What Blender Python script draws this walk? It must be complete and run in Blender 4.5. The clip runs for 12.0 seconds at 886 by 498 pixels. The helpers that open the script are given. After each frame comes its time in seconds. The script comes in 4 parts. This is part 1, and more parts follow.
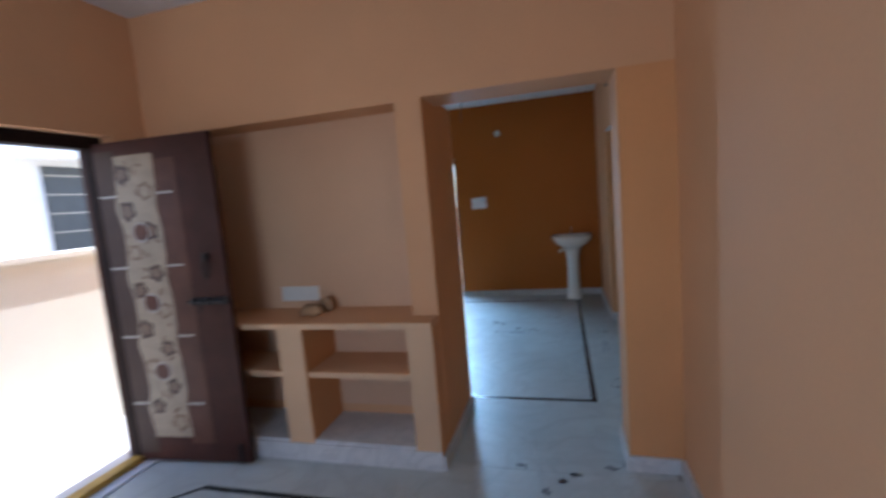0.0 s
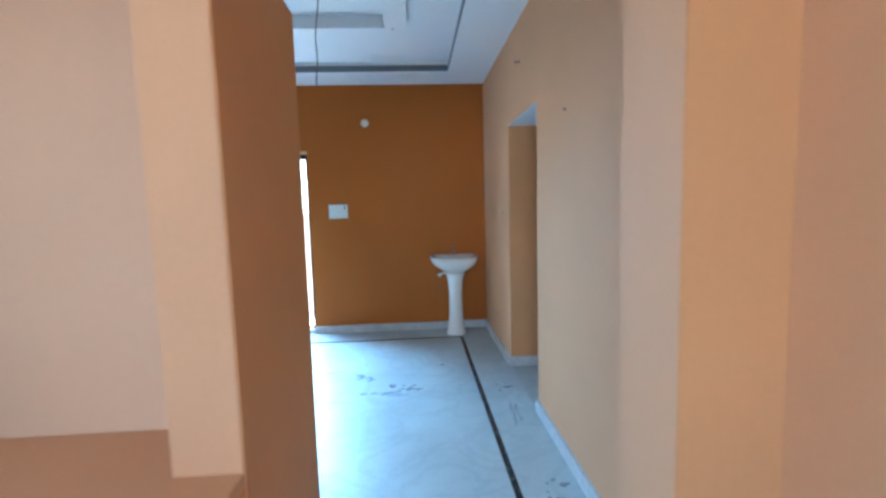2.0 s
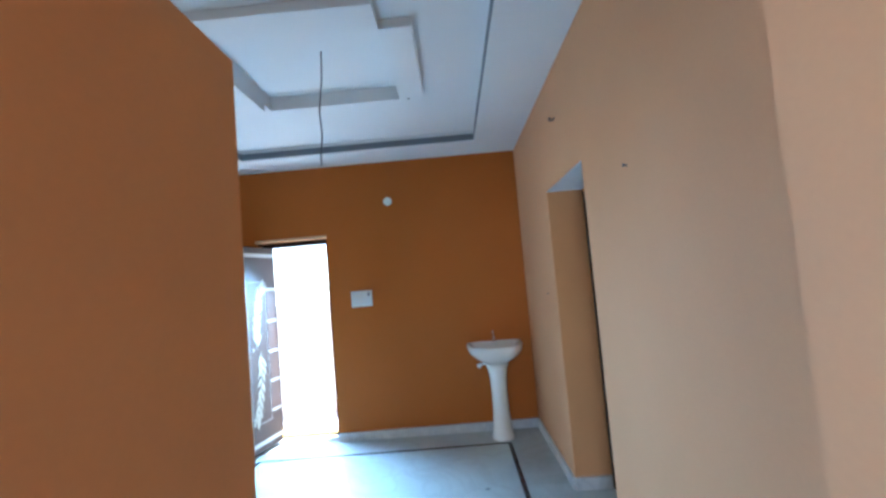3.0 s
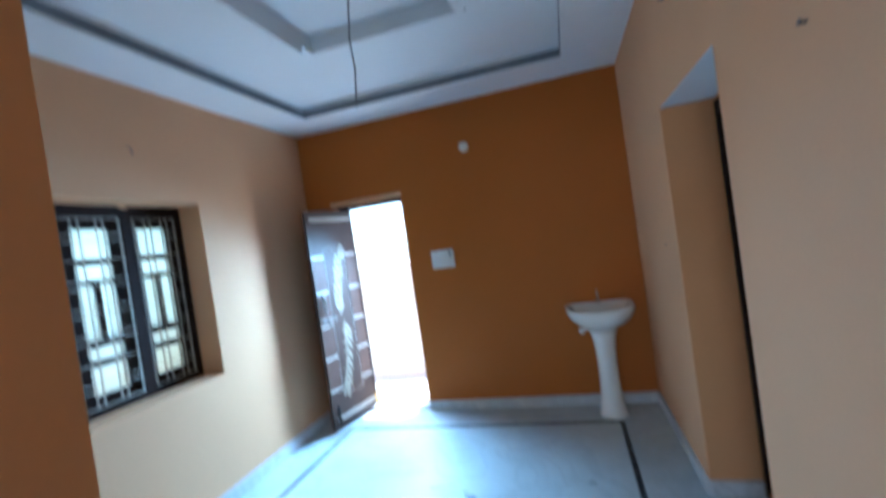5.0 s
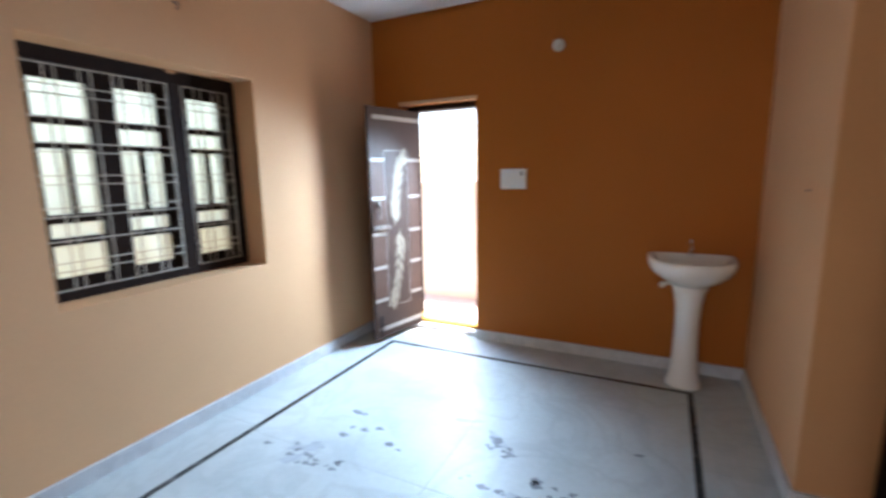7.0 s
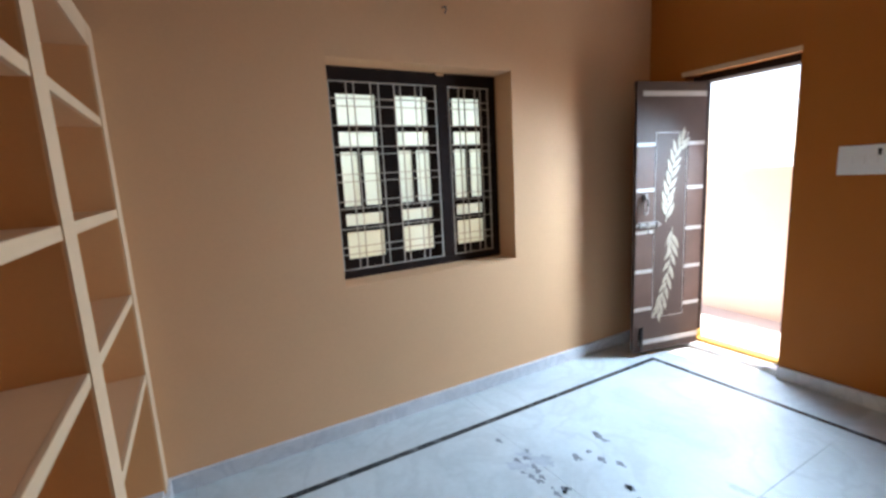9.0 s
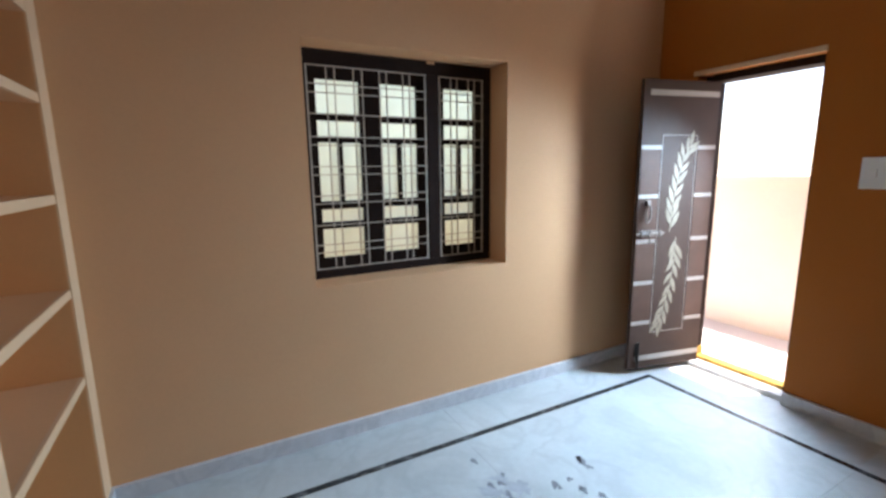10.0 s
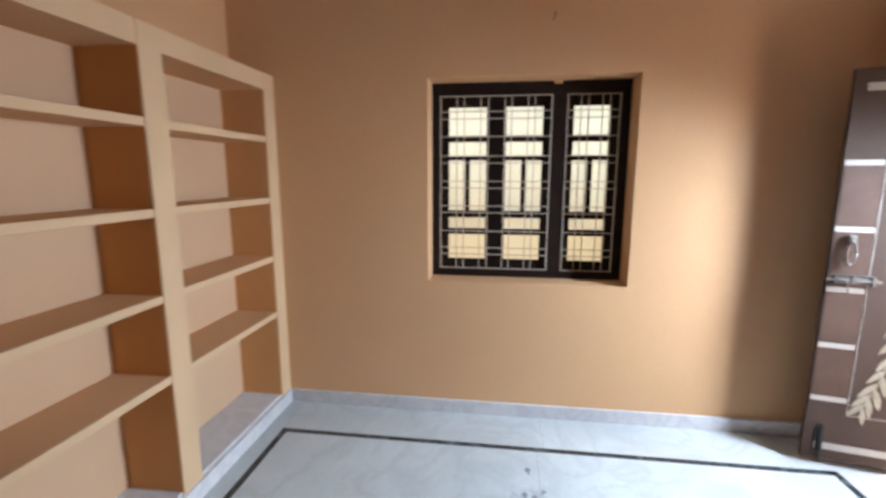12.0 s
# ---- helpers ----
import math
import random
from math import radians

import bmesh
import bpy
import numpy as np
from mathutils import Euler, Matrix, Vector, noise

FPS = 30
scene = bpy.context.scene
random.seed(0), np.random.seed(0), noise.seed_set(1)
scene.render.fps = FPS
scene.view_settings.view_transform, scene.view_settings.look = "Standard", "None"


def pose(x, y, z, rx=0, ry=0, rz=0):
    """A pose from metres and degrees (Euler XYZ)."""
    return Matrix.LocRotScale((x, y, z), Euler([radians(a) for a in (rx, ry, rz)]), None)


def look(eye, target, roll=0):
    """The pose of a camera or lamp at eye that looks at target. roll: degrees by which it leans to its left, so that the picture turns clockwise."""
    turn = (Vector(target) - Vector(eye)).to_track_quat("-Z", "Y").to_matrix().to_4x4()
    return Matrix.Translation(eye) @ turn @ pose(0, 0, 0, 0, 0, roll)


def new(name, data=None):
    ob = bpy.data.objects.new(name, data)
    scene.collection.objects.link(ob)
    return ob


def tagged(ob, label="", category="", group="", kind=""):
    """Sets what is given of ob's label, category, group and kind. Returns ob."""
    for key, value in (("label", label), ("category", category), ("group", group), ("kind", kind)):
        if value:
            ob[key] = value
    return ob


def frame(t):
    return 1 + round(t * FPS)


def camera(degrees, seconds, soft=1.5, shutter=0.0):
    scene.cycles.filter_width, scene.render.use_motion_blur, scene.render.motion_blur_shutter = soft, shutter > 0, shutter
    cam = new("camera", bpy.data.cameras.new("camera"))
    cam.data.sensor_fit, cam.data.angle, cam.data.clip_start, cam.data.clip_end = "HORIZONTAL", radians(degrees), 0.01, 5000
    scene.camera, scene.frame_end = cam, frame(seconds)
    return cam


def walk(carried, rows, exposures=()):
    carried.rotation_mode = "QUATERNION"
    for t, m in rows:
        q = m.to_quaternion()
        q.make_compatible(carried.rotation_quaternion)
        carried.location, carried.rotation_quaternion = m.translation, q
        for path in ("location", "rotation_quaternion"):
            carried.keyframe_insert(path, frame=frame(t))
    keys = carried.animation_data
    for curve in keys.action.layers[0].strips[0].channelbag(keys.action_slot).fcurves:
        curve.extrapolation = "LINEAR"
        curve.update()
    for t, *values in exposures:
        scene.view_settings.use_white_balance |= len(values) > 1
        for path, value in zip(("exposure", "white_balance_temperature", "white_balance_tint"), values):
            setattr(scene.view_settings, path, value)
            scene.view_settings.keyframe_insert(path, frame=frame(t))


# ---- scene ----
cam = camera(89.8, 12.0, 2.8, 0.5)
PATH = [
    (0, (-0.499, -6.484, 1.499), (-1.021, -4.566, 1.276), -4.8),
    (0.2, (-0.552, -6.401, 1.484), (-0.883, -4.437, 1.304), -3.6),
    (0.5, (-0.653, -6.212, 1.494), (-0.856, -4.228, 1.344), -3.8),
    (1, (-0.684, -5.845, 1.461), (-0.79, -3.854, 1.309), -4.9),
    (1.5, (-0.726, -5.499, 1.442), (-0.818, -3.509, 1.262), -4.6),
    (2, (-0.804, -5.083, 1.425), (-0.683, -3.097, 1.231), -1.6),
    (2.5, (-0.741, -4.75, 1.489), (-0.673, -2.752, 1.411), -3.4),
    (3, (-0.713, -4.496, 1.527), (-0.752, -2.501, 1.658), -4.9),
    (3.2, (-0.732, -4.381, 1.521), (-0.763, -2.388, 1.675), -5.3),
    (4.8, (-0.45, -3.89, 1.606), (-1.062, -2.01, 1.9), -9.7),
    (5, (-0.554, -3.911, 1.551), (-1.093, -1.985, 1.517), -8.3),
    (5.5, (-0.669, -3.808, 1.486), (-1.037, -1.856, 1.255), -4.0),
    (6, (-0.686, -3.687, 1.452), (-1.045, -1.745, 1.136), -0.3),
    (6.5, (-0.655, -3.547, 1.44), (-1.014, -1.607, 1.114), 0.0),
    (7, (-0.566, -3.493, 1.443), (-1.445, -1.728, 1.109), -1.0),
    (7.5, (-0.672, -3.454, 1.452), (-1.789, -1.831, 1.11), -1.6),
    (7.7, (-0.629, -3.45, 1.458), (-1.89, -1.935, 1.119), -2.3),
    (9.3, (-0.65, -3.122, 1.433), (-2.397, -2.217, 1.1), -2.1),
    (9.5, (-0.683, -3.066, 1.433), (-2.431, -2.156, 1.094), -0.9),
    (10, (-0.739, -2.999, 1.436), (-2.476, -2.07, 1.088), -0.8),
    (10.5, (-0.61, -2.801, 1.468), (-2.53, -2.358, 1.128), -3.4),
    (11, (-0.555, -2.588, 1.474), (-2.481, -2.185, 1.116), -5.4),
    (11.5, (-0.522, -2.42, 1.5), (-2.481, -2.232, 1.152), -2.8),
    (12, (-0.332, -2.095, 1.508), (-2.287, -2.351, 1.176), 0.1),
]
walk(cam, [(t, look(eye, target, roll)) for t, eye, target, roll in PATH],
     [(0, 1.95, 5550, 13), (0.5, 3.15, 5300, 7), (1.5, 3.55, 4950, 0), (2, 3.4, 4900, 2), (2.5, 3.35, 4750, 2), (3, 3.3, 5150, 5), (5, 2.75, 5000, 6), (5.5, 2.55, 4700, 4), (6, 2.5, 5700, 14),
      (6.5, 2.55, 6500, 21), (7, 2.65, 6900, 23), (7.5, 2.55, 7050, 24), (9.5, 2.35, 7250, 24), (11, 1.92, 7700, 26), (12, 2.55, 8250, 31)])

# ---- world and large lights ----
world = bpy.data.worlds.new("sky_world")
scene.world = world
world.use_nodes = True
wn = world.node_tree
sky = wn.nodes.new("ShaderNodeTexSky")
sky.sky_type = "NISHITA"
sky.sun_disc = False
sky.sun_elevation = radians(78)
sky.sun_rotation = radians(28)
wn.links.new(sky.outputs["Color"], wn.nodes["Background"].inputs["Color"])
wn.nodes["Background"].inputs["Strength"].default_value = 0.15
sun = new("sun", bpy.data.lights.new("sun", "SUN"))
sun.data.energy = 3.4
sun.data.angle = radians(0.53)
sun.data.color = (1.0, 0.97, 0.92)
sun.matrix_world = look((0.95, 1.8, 9.6), (0, 0, 0))


def window_lamp(name, eye, target, w, h, watts, colour=(0.86, 0.93, 1.0)):
    lamp = new(name, bpy.data.lights.new(name, "AREA"))
    lamp.data.shape, lamp.data.size, lamp.data.size_y = "RECTANGLE", w, h
    lamp.data.energy, lamp.data.color = watts, colour
    lamp.matrix_world = look(eye, target)
    return lamp


window_lamp("doorway_daylight", (-2.14, 0.2, 1.0), (-2.14, -1.5, 0.95), 0.34, 1.3, 3.5, (0.74, 0.89, 1.0))
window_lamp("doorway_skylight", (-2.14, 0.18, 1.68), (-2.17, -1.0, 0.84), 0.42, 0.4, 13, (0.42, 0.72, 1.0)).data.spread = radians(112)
# unseen source behind the first room, added to brighten it
window_lamp("unseen_south_light", (-1.5, -8.33, 1.5), (-1.5, 0, 1.45), 1.05, 1.15, 5.3, (0.78, 0.9, 1.0))

window_lamp("side_room_daylight", (1.73, 1.22, 1.46), (1.6, -1.0, 0.9), 0.66, 0.44, 2, (0.8, 0.9, 1.0))

# ---- materials ----
def mat(name, base, rough=0.6, var=0.1, scale=2.0, fine=45.0, bump=0.15, metal=0.0, spec=0.4, dirt_glare=None, dirt_glare_at=0.62, island=0.0):
    m = bpy.data.materials.new(name)
    m.use_nodes = True
    nt = m.node_tree
    b = nt.nodes["Principled BSDF"]
    b.inputs["Metallic"].default_value = metal
    b.inputs["Specular IOR Level"].default_value = spec
    tc = nt.nodes.new("ShaderNodeTexCoord")
    n1, n2 = nt.nodes.new("ShaderNodeTexNoise"), nt.nodes.new("ShaderNodeTexNoise")
    n1.inputs["Scale"].default_value, n1.inputs["Detail"].default_value = scale, 5.0
    n2.inputs["Scale"].default_value, n2.inputs["Detail"].default_value = fine, 4.0
    for n in (n1, n2):
        nt.links.new(tc.outputs["Object"], n.inputs["Vector"])
    ramp = nt.nodes.new("ShaderNodeValToRGB")
    ramp.color_ramp.elements[0].position, ramp.color_ramp.elements[1].position = 0.3, 0.72
    ramp.color_ramp.elements[0].color = (*[c * (1 - var) for c in base], 1)
    ramp.color_ramp.elements[1].color = (*[min(1, c * (1 + var * 0.6)) for c in base], 1)
    mixf = nt.nodes.new("ShaderNodeMath")
    mixf.operation = "MULTIPLY_ADD"
    mixf.inputs[1].default_value, mixf.inputs[2].default_value = 0.25, 0.0
    nt.links.new(n2.outputs["Fac"], mixf.inputs[0])
    addf = nt.nodes.new("ShaderNodeMath")
    addf.operation = "MULTIPLY_ADD"
    addf.inputs[1].default_value = 0.8
    nt.links.new(n1.outputs["Fac"], addf.inputs[0])
    nt.links.new(mixf.outputs[0], addf.inputs[2])
    nt.links.new(addf.outputs[0], ramp.inputs["Fac"])
    out = ramp.outputs["Color"]
    if dirt_glare:
        n3 = nt.nodes.new("ShaderNodeTexNoise")
        n3.inputs["Scale"].default_value, n3.inputs["Detail"].default_value, n3.inputs["Roughness"].default_value = scale * 2.3, 8.0, 0.65
        nt.links.new(tc.outputs["Object"], n3.inputs["Vector"])
        r3 = nt.nodes.new("ShaderNodeValToRGB")
        r3.color_ramp.elements[0].position, r3.color_ramp.elements[1].position = dirt_glare_at, min(1, dirt_glare_at + 0.12)
        r3.color_ramp.elements[0].color, r3.color_ramp.elements[1].color = (0, 0, 0, 1), (0.8, 0.8, 0.8, 1)
        nt.links.new(n3.outputs["Fac"], r3.inputs["Fac"])
        mx = nt.nodes.new("ShaderNodeMixRGB")
        mx.inputs["Color2"].default_value = (*dirt_glare, 1)
        nt.links.new(r3.outputs["Color"], mx.inputs["Fac"])
        nt.links.new(out, mx.inputs["Color1"])
        out = mx.outputs["Color"]
    if island:
        oi = nt.nodes.new("ShaderNodeObjectInfo")
        hsv = nt.nodes.new("ShaderNodeHueSaturation")
        mr = nt.nodes.new("ShaderNodeMapRange")
        mr.inputs["To Min"].default_value, mr.inputs["To Max"].default_value = 1 - island, 1 + island
        nt.links.new(oi.outputs["Random"], mr.inputs["Value"])
        nt.links.new(mr.outputs["Result"], hsv.inputs["Value"])
        nt.links.new(out, hsv.inputs["Color"])
        out = hsv.outputs["Color"]
    nt.links.new(out, b.inputs["Base Color"])
    rr = nt.nodes.new("ShaderNodeMapRange")
    rr.inputs["To Min"].default_value, rr.inputs["To Max"].default_value = max(0.02, rough - 0.08), min(1, rough + 0.08)
    nt.links.new(n2.outputs["Fac"], rr.inputs["Value"])
    nt.links.new(rr.outputs["Result"], b.inputs["Roughness"])
    if bump:
        bp = nt.nodes.new("ShaderNodeBump")
        bp.inputs["Strength"].default_value, bp.inputs["Distance"].default_value = bump, 0.004
        nt.links.new(addf.outputs[0], bp.inputs["Height"])
        nt.links.new(bp.outputs["Normal"], b.inputs["Normal"])
    return m


def marble(name, base, vein, rough=0.22, warp=2.2, cover=0.5):
    m = mat(name, base, rough, var=0.2, scale=1.6, fine=30, bump=0.03, spec=0.35, island=0.03)
    nt = m.node_tree
    b = nt.nodes["Principled BSDF"]
    src = b.inputs["Base Color"].links[0].from_socket
    tc = nt.nodes.new("ShaderNodeTexCoord")
    n = nt.nodes.new("ShaderNodeTexNoise")
    n.inputs["Scale"].default_value, n.inputs["Detail"].default_value, n.inputs["Distortion"].default_value = warp, 9.0, 1.6
    nt.links.new(tc.outputs["Object"], n.inputs["Vector"])
    r = nt.nodes.new("ShaderNodeValToRGB")
    e = r.color_ramp.elements
    e[0].position, e[0].color = 0.43, (0, 0, 0, 1)
    e[1].position, e[1].color = 0.5, (cover, cover, cover, 1)
    third = e.new(0.57)
    third.color = (0, 0, 0, 1)
    nt.links.new(n.outputs["Fac"], r.inputs["Fac"])
    mx = nt.nodes.new("ShaderNodeMixRGB")
    mx.inputs["Color2"].default_value = (*vein, 1)
    nt.links.new(r.outputs["Color"], mx.inputs["Fac"])
    nt.links.new(src, mx.inputs["Color1"])
    nt.links.new(mx.outputs["Color"], b.inputs["Base Color"])
    return m


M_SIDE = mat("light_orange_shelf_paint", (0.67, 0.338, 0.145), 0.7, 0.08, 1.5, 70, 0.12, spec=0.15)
M_PEACH = mat("peach_wall_paint", (0.67, 0.386, 0.21), 0.72, 0.08, 0.9, 70, 0.12, spec=0.15)
M_ORANGE = mat("burnt_orange_wall_paint", (0.415, 0.121, 0.017), 0.6, 0.08, 0.9, 70, 0.12, spec=0.2)
M_NICHE = mat("pale_pink_plaster_paint", (0.65, 0.415, 0.26), 0.65, 0.07, 1.5, 60, 0.15)
M_EDGE = mat("cream_shelf_edge_paint", (0.66, 0.435, 0.26), 0.6, 0.07, 4, 80, 0.2)
M_WHITE = mat("white_ceiling_paint", (0.74, 0.75, 0.76), 0.75, 0.04, 1.2, 60, 0.1)
M_GREY = mat("grey_ceiling_band_paint", (0.17, 0.19, 0.22), 0.6, 0.1, 4, 60, 0.1)
M_MARBLE = marble("white_marble", (0.475, 0.53, 0.535), (0.32, 0.355, 0.37), 0.43, 1.9, 0.32)
M_SKIRT = marble("grey_white_marble_skirting", (0.6, 0.61, 0.62), (0.4, 0.42, 0.45), 0.35, 4.0, 0.4)
# pale blotches on the inlay: wear, plus glare put into the colour
M_INLAY = mat("dark_green_stone_inlay", (0.028, 0.036, 0.04), 0.25, 0.3, 9, 60, 0.03, dirt_glare=(0.17, 0.19, 0.2), dirt_glare_at=0.53)
M_JOINT = mat("grey_floor_grout", (0.33, 0.34, 0.34), 0.8, 0.2, 9, 60, 0.1)
M_STAIN = mat("dark_cement_stain", (0.2, 0.22, 0.245), 0.5, 0.3, 20, 90, 0.1)
M_DARKWOOD = mat("dark_brown_window_wood", (0.022, 0.013, 0.0105), 0.65, 0.3, 7, 60, 0.15, spec=0.07)
M_GRILLE = mat("pale_painted_iron", (0.44, 0.4, 0.34), 0.5, 0.15, 9, 60, 0.1)
M_DOOR = mat("grey_brown_laminate", (0.066, 0.04, 0.031), 0.6, 0.22, 5, 70, 0.05, spec=0.25)
M_CELL = mat("brown_laminate_cell", (0.1, 0.056, 0.042), 0.55, 0.25, 5, 70, 0.05, spec=0.25)
M_DOOR2 = mat("red_brown_laminate", (0.06, 0.022, 0.016), 0.55, 0.4, 6, 70, 0.05, spec=0.2)
M_DOOR3 = mat("warm_brown_laminate", (0.1, 0.042, 0.029), 0.5, 0.35, 6, 70, 0.05, spec=0.25)
M_STRIP = mat("pale_inlay_strip", (0.4, 0.37, 0.335), 0.45, 0.1, 9, 80, 0.05)
M_FLORAL = mat("cream_floral_strip", (0.32, 0.25, 0.18), 0.5, 0.25, 12, 80, 0.05)
M_PETAL = mat("brown_floral_print", (0.06, 0.03, 0.02), 0.45, 0.3, 12, 80, 0.05)
M_PETAL2 = mat("pale_brown_floral_print", (0.18, 0.115, 0.075), 0.45, 0.3, 12, 80, 0.05)
M_SPRIG = mat("pale_gold_leaf_print", (0.34, 0.3, 0.23), 0.72, 0.25, 14, 80, 0.05)
M_STEEL = mat("dull_steel", (0.2, 0.185, 0.17), 0.38, 0.2, 12, 90, 0.05, metal=0.9)
M_CHROME = mat("chrome", (0.7, 0.7, 0.7), 0.15, 0.05, 12, 90, 0.0, metal=1.0)
M_BLACKIRON = mat("blackened_iron", (0.03, 0.028, 0.028), 0.45, 0.2, 12, 90, 0.1, metal=0.5)
M_CERAMIC = mat("white_glazed_ceramic", (0.78, 0.75, 0.7), 0.12, 0.04, 4, 60, 0.0, spec=0.6)
M_PLASTIC = mat("white_plastic", (0.76, 0.75, 0.72), 0.35, 0.05, 8, 60, 0.02)
M_WIRE = mat("grey_wire", (0.1, 0.1, 0.11), 0.5, 0.2, 20, 90, 0.05)
M_CEMENT = mat("brown_grey_cement", (0.4, 0.25, 0.14), 0.9, 0.3, 9, 60, 0.5)
M_YELLOW = mat("yellow_threshold_paint", (0.5, 0.31, 0.06), 0.6, 0.25, 9, 60, 0.2, dirt_glare=(0.16, 0.09, 0.04), dirt_glare_at=0.55)
M_CREAMWALL = mat("cream_compound_wall_paint", (0.86, 0.84, 0.73), 0.8, 0.07, 1.5, 50, 0.3)
M_OUTWHITE = mat("white_house_paint", (0.82, 0.83, 0.83), 0.8, 0.05, 1.5, 50, 0.2)
M_PAVE = mat("pale_cement_paving", (0.58, 0.575, 0.56), 0.85, 0.15, 1.2, 40, 0.3, dirt_glare=(0.42, 0.41, 0.39))
M_EARTH = mat("dusty_ground", (0.36, 0.31, 0.24), 0.95, 0.2, 0.4, 12, 0.4)
M_LEAF = mat("tree_leaves", (0.12, 0.15, 0.07), 0.6, 0.3, 3, 40, 0.1)
M_BARK = mat("bark", (0.12, 0.09, 0.065), 0.9, 0.3, 6, 40, 0.5)
M_SILL = mat("worn_orange_sill_paint", (0.3, 0.12, 0.03), 0.6, 0.2, 9, 60, 0.2)
M_SMEAR = mat("pale_grey_smear", (0.37, 0.41, 0.45), 0.5, 0.25, 14, 70, 0.05)
M_DARKPANEL = mat("dark_grey_painted_steel", (0.07, 0.075, 0.075), 0.45, 0.15, 5, 60, 0.05)


def pane_glass(name, tint, rough):
    m = bpy.data.materials.new(name)
    m.use_nodes = True
    b = m.node_tree.nodes["Principled BSDF"]
    b.inputs["Base Color"].default_value = (*tint, 1)
    b.inputs["Transmission Weight"].default_value = 1.0
    b.inputs["Roughness"].default_value = rough
    b.inputs["IOR"].default_value = 1.45
    return m


M_PANE_DARK = pane_glass("tinted_pane_glass", (0.2, 0.25, 0.3), 0.6)
M_PANE = pane_glass("frosted_pane_glass", (0.53, 0.6, 0.49), 0.85)


# ---- mesh helpers ----
def box(bm, x0, y0, z0, x1, y1, z1, bevel=0.0):
    m = Matrix.Translation(((x0 + x1) / 2, (y0 + y1) / 2, (z0 + z1) / 2)) @ Matrix.Diagonal((abs(x1 - x0), abs(y1 - y0), abs(z1 - z0), 1))
    vs = bmesh.ops.create_cube(bm, size=1.0, matrix=m)["verts"]
    if bevel:
        es = list({e for v in vs for e in v.link_edges})
        bmesh.ops.bevel(bm, geom=es, offset=bevel, segments=2, profile=0.6, affect="EDGES")
    return bm


def boxes(*dims, bevel=0.0):
    bm = bmesh.new()
    for d in dims:
        box(bm, *d, bevel=bevel)
    return bm


def tube(bm, pts, r, seg=10):
    """A round rod along a line of points."""
    pts = [Vector(p) for p in pts]
    rings = []
    for i, p in enumerate(pts):
        d = (pts[min(i + 1, len(pts) - 1)] - pts[max(i - 1, 0)]).normalized()
        side = d.cross(Vector((0, 0, 1)) if abs(d.z) < 0.9 else Vector((1, 0, 0))).normalized()
        up = d.cross(side)
        rings.append([bm.verts.new(p + r * (math.cos(a) * side + math.sin(a) * up)) for a in (2 * math.pi * k / seg for k in range(seg))])
    for a, b in zip(rings, rings[1:]):
        for k in range(seg):
            bm.faces.new((a[k], a[(k + 1) % seg], b[(k + 1) % seg], b[k]))
    bm.faces.new(rings[0][::-1])
    bm.faces.new(rings[-1])
    return bm


def loft(bm, rings, cap=True):
    rows = [[bm.verts.new(p) for p in ring] for ring in rings]
    n = len(rows[0])
    for a, b in zip(rows, rows[1:]):
        for k in range(n):
            bm.faces.new((a[k], a[(k + 1) % n], b[(k + 1) % n], b[k]))
    if cap:
        bm.faces.new(rows[0][::-1])
        bm.faces.new(rows[-1])
    return bm


def disc(bm, c, r, h, axis="z", seg=20, taper=1.0):
    m = {"z": Matrix(), "x": Matrix.Rotation(radians(90), 4, "Y"), "y": Matrix.Rotation(radians(-90), 4, "X")}[axis]
    bmesh.ops.create_cone(bm, cap_ends=True, segments=seg, radius1=r, radius2=r * taper, depth=h, matrix=Matrix.Translation(c) @ m)
    return bm


def origin(ob):
    v = Vector((0, 0, 0))
    while ob:
        v += ob.location
        ob = ob.parent
    return v


def mesh_of(name, bm, material, smooth=False):
    bmesh.ops.recalc_face_normals(bm, faces=bm.faces)
    me = bpy.data.meshes.new(name)
    bm.to_mesh(me)
    bm.free()
    me.materials.append(material)
    if smooth:
        for p in me.polygons:
            p.use_smooth = True
    return me


def part(name, bm, material, parent, label="", smooth=False, local=False):
    """Links a bmesh as one mesh object under a thing or a part; built in world metres unless local."""
    if not local:
        bmesh.ops.translate(bm, verts=bm.verts, vec=-origin(parent))
    ob = new(name, mesh_of(name, bm, material, smooth))
    ob.parent = parent
    return tagged(ob, label)


def thing(name, at, label, category, group="", m=None):
    ob = new(name)
    ob.empty_display_size = 0.1
    ob.matrix_basis = m if m else Matrix.Translation(at)
    return tagged(ob, label, category, group)


def solo(name, bm, material, label, category, at=None, kind="", group="", smooth=False):
    """A thing of one mesh, its origin at its base."""
    at = Vector(at) if at else Vector((0, 0, 0))
    bmesh.ops.translate(bm, verts=bm.verts, vec=-at)
    ob = new(name, mesh_of(name, bm, material, smooth))
    ob.location = at
    return tagged(ob, label, category, group, kind)


def setting(name, bm, material, label, category):
    return solo(name, bm, material, label, category, kind="structure")


# ---- plan ----
XL, XR = -2.978, 0.0           # side walls of the hall
CEIL = 2.77                    # low border of the ceiling
YF, YH = -4.13, -3.84          # faces of the wall between the rooms
YB = -3.75                     # hall face behind the shelves
YS = -3.48                     # front of the hall shelves
NB = -3.90                     # back of the niche
XJ = -1.20                    # left jamb of the opening
HEAD = 2.05                   # underside of the header
R1L, R1B = -3.05, -8.2         # first room
TOPZ = 3.15
KH0 = 0.083                    # height of the skirting

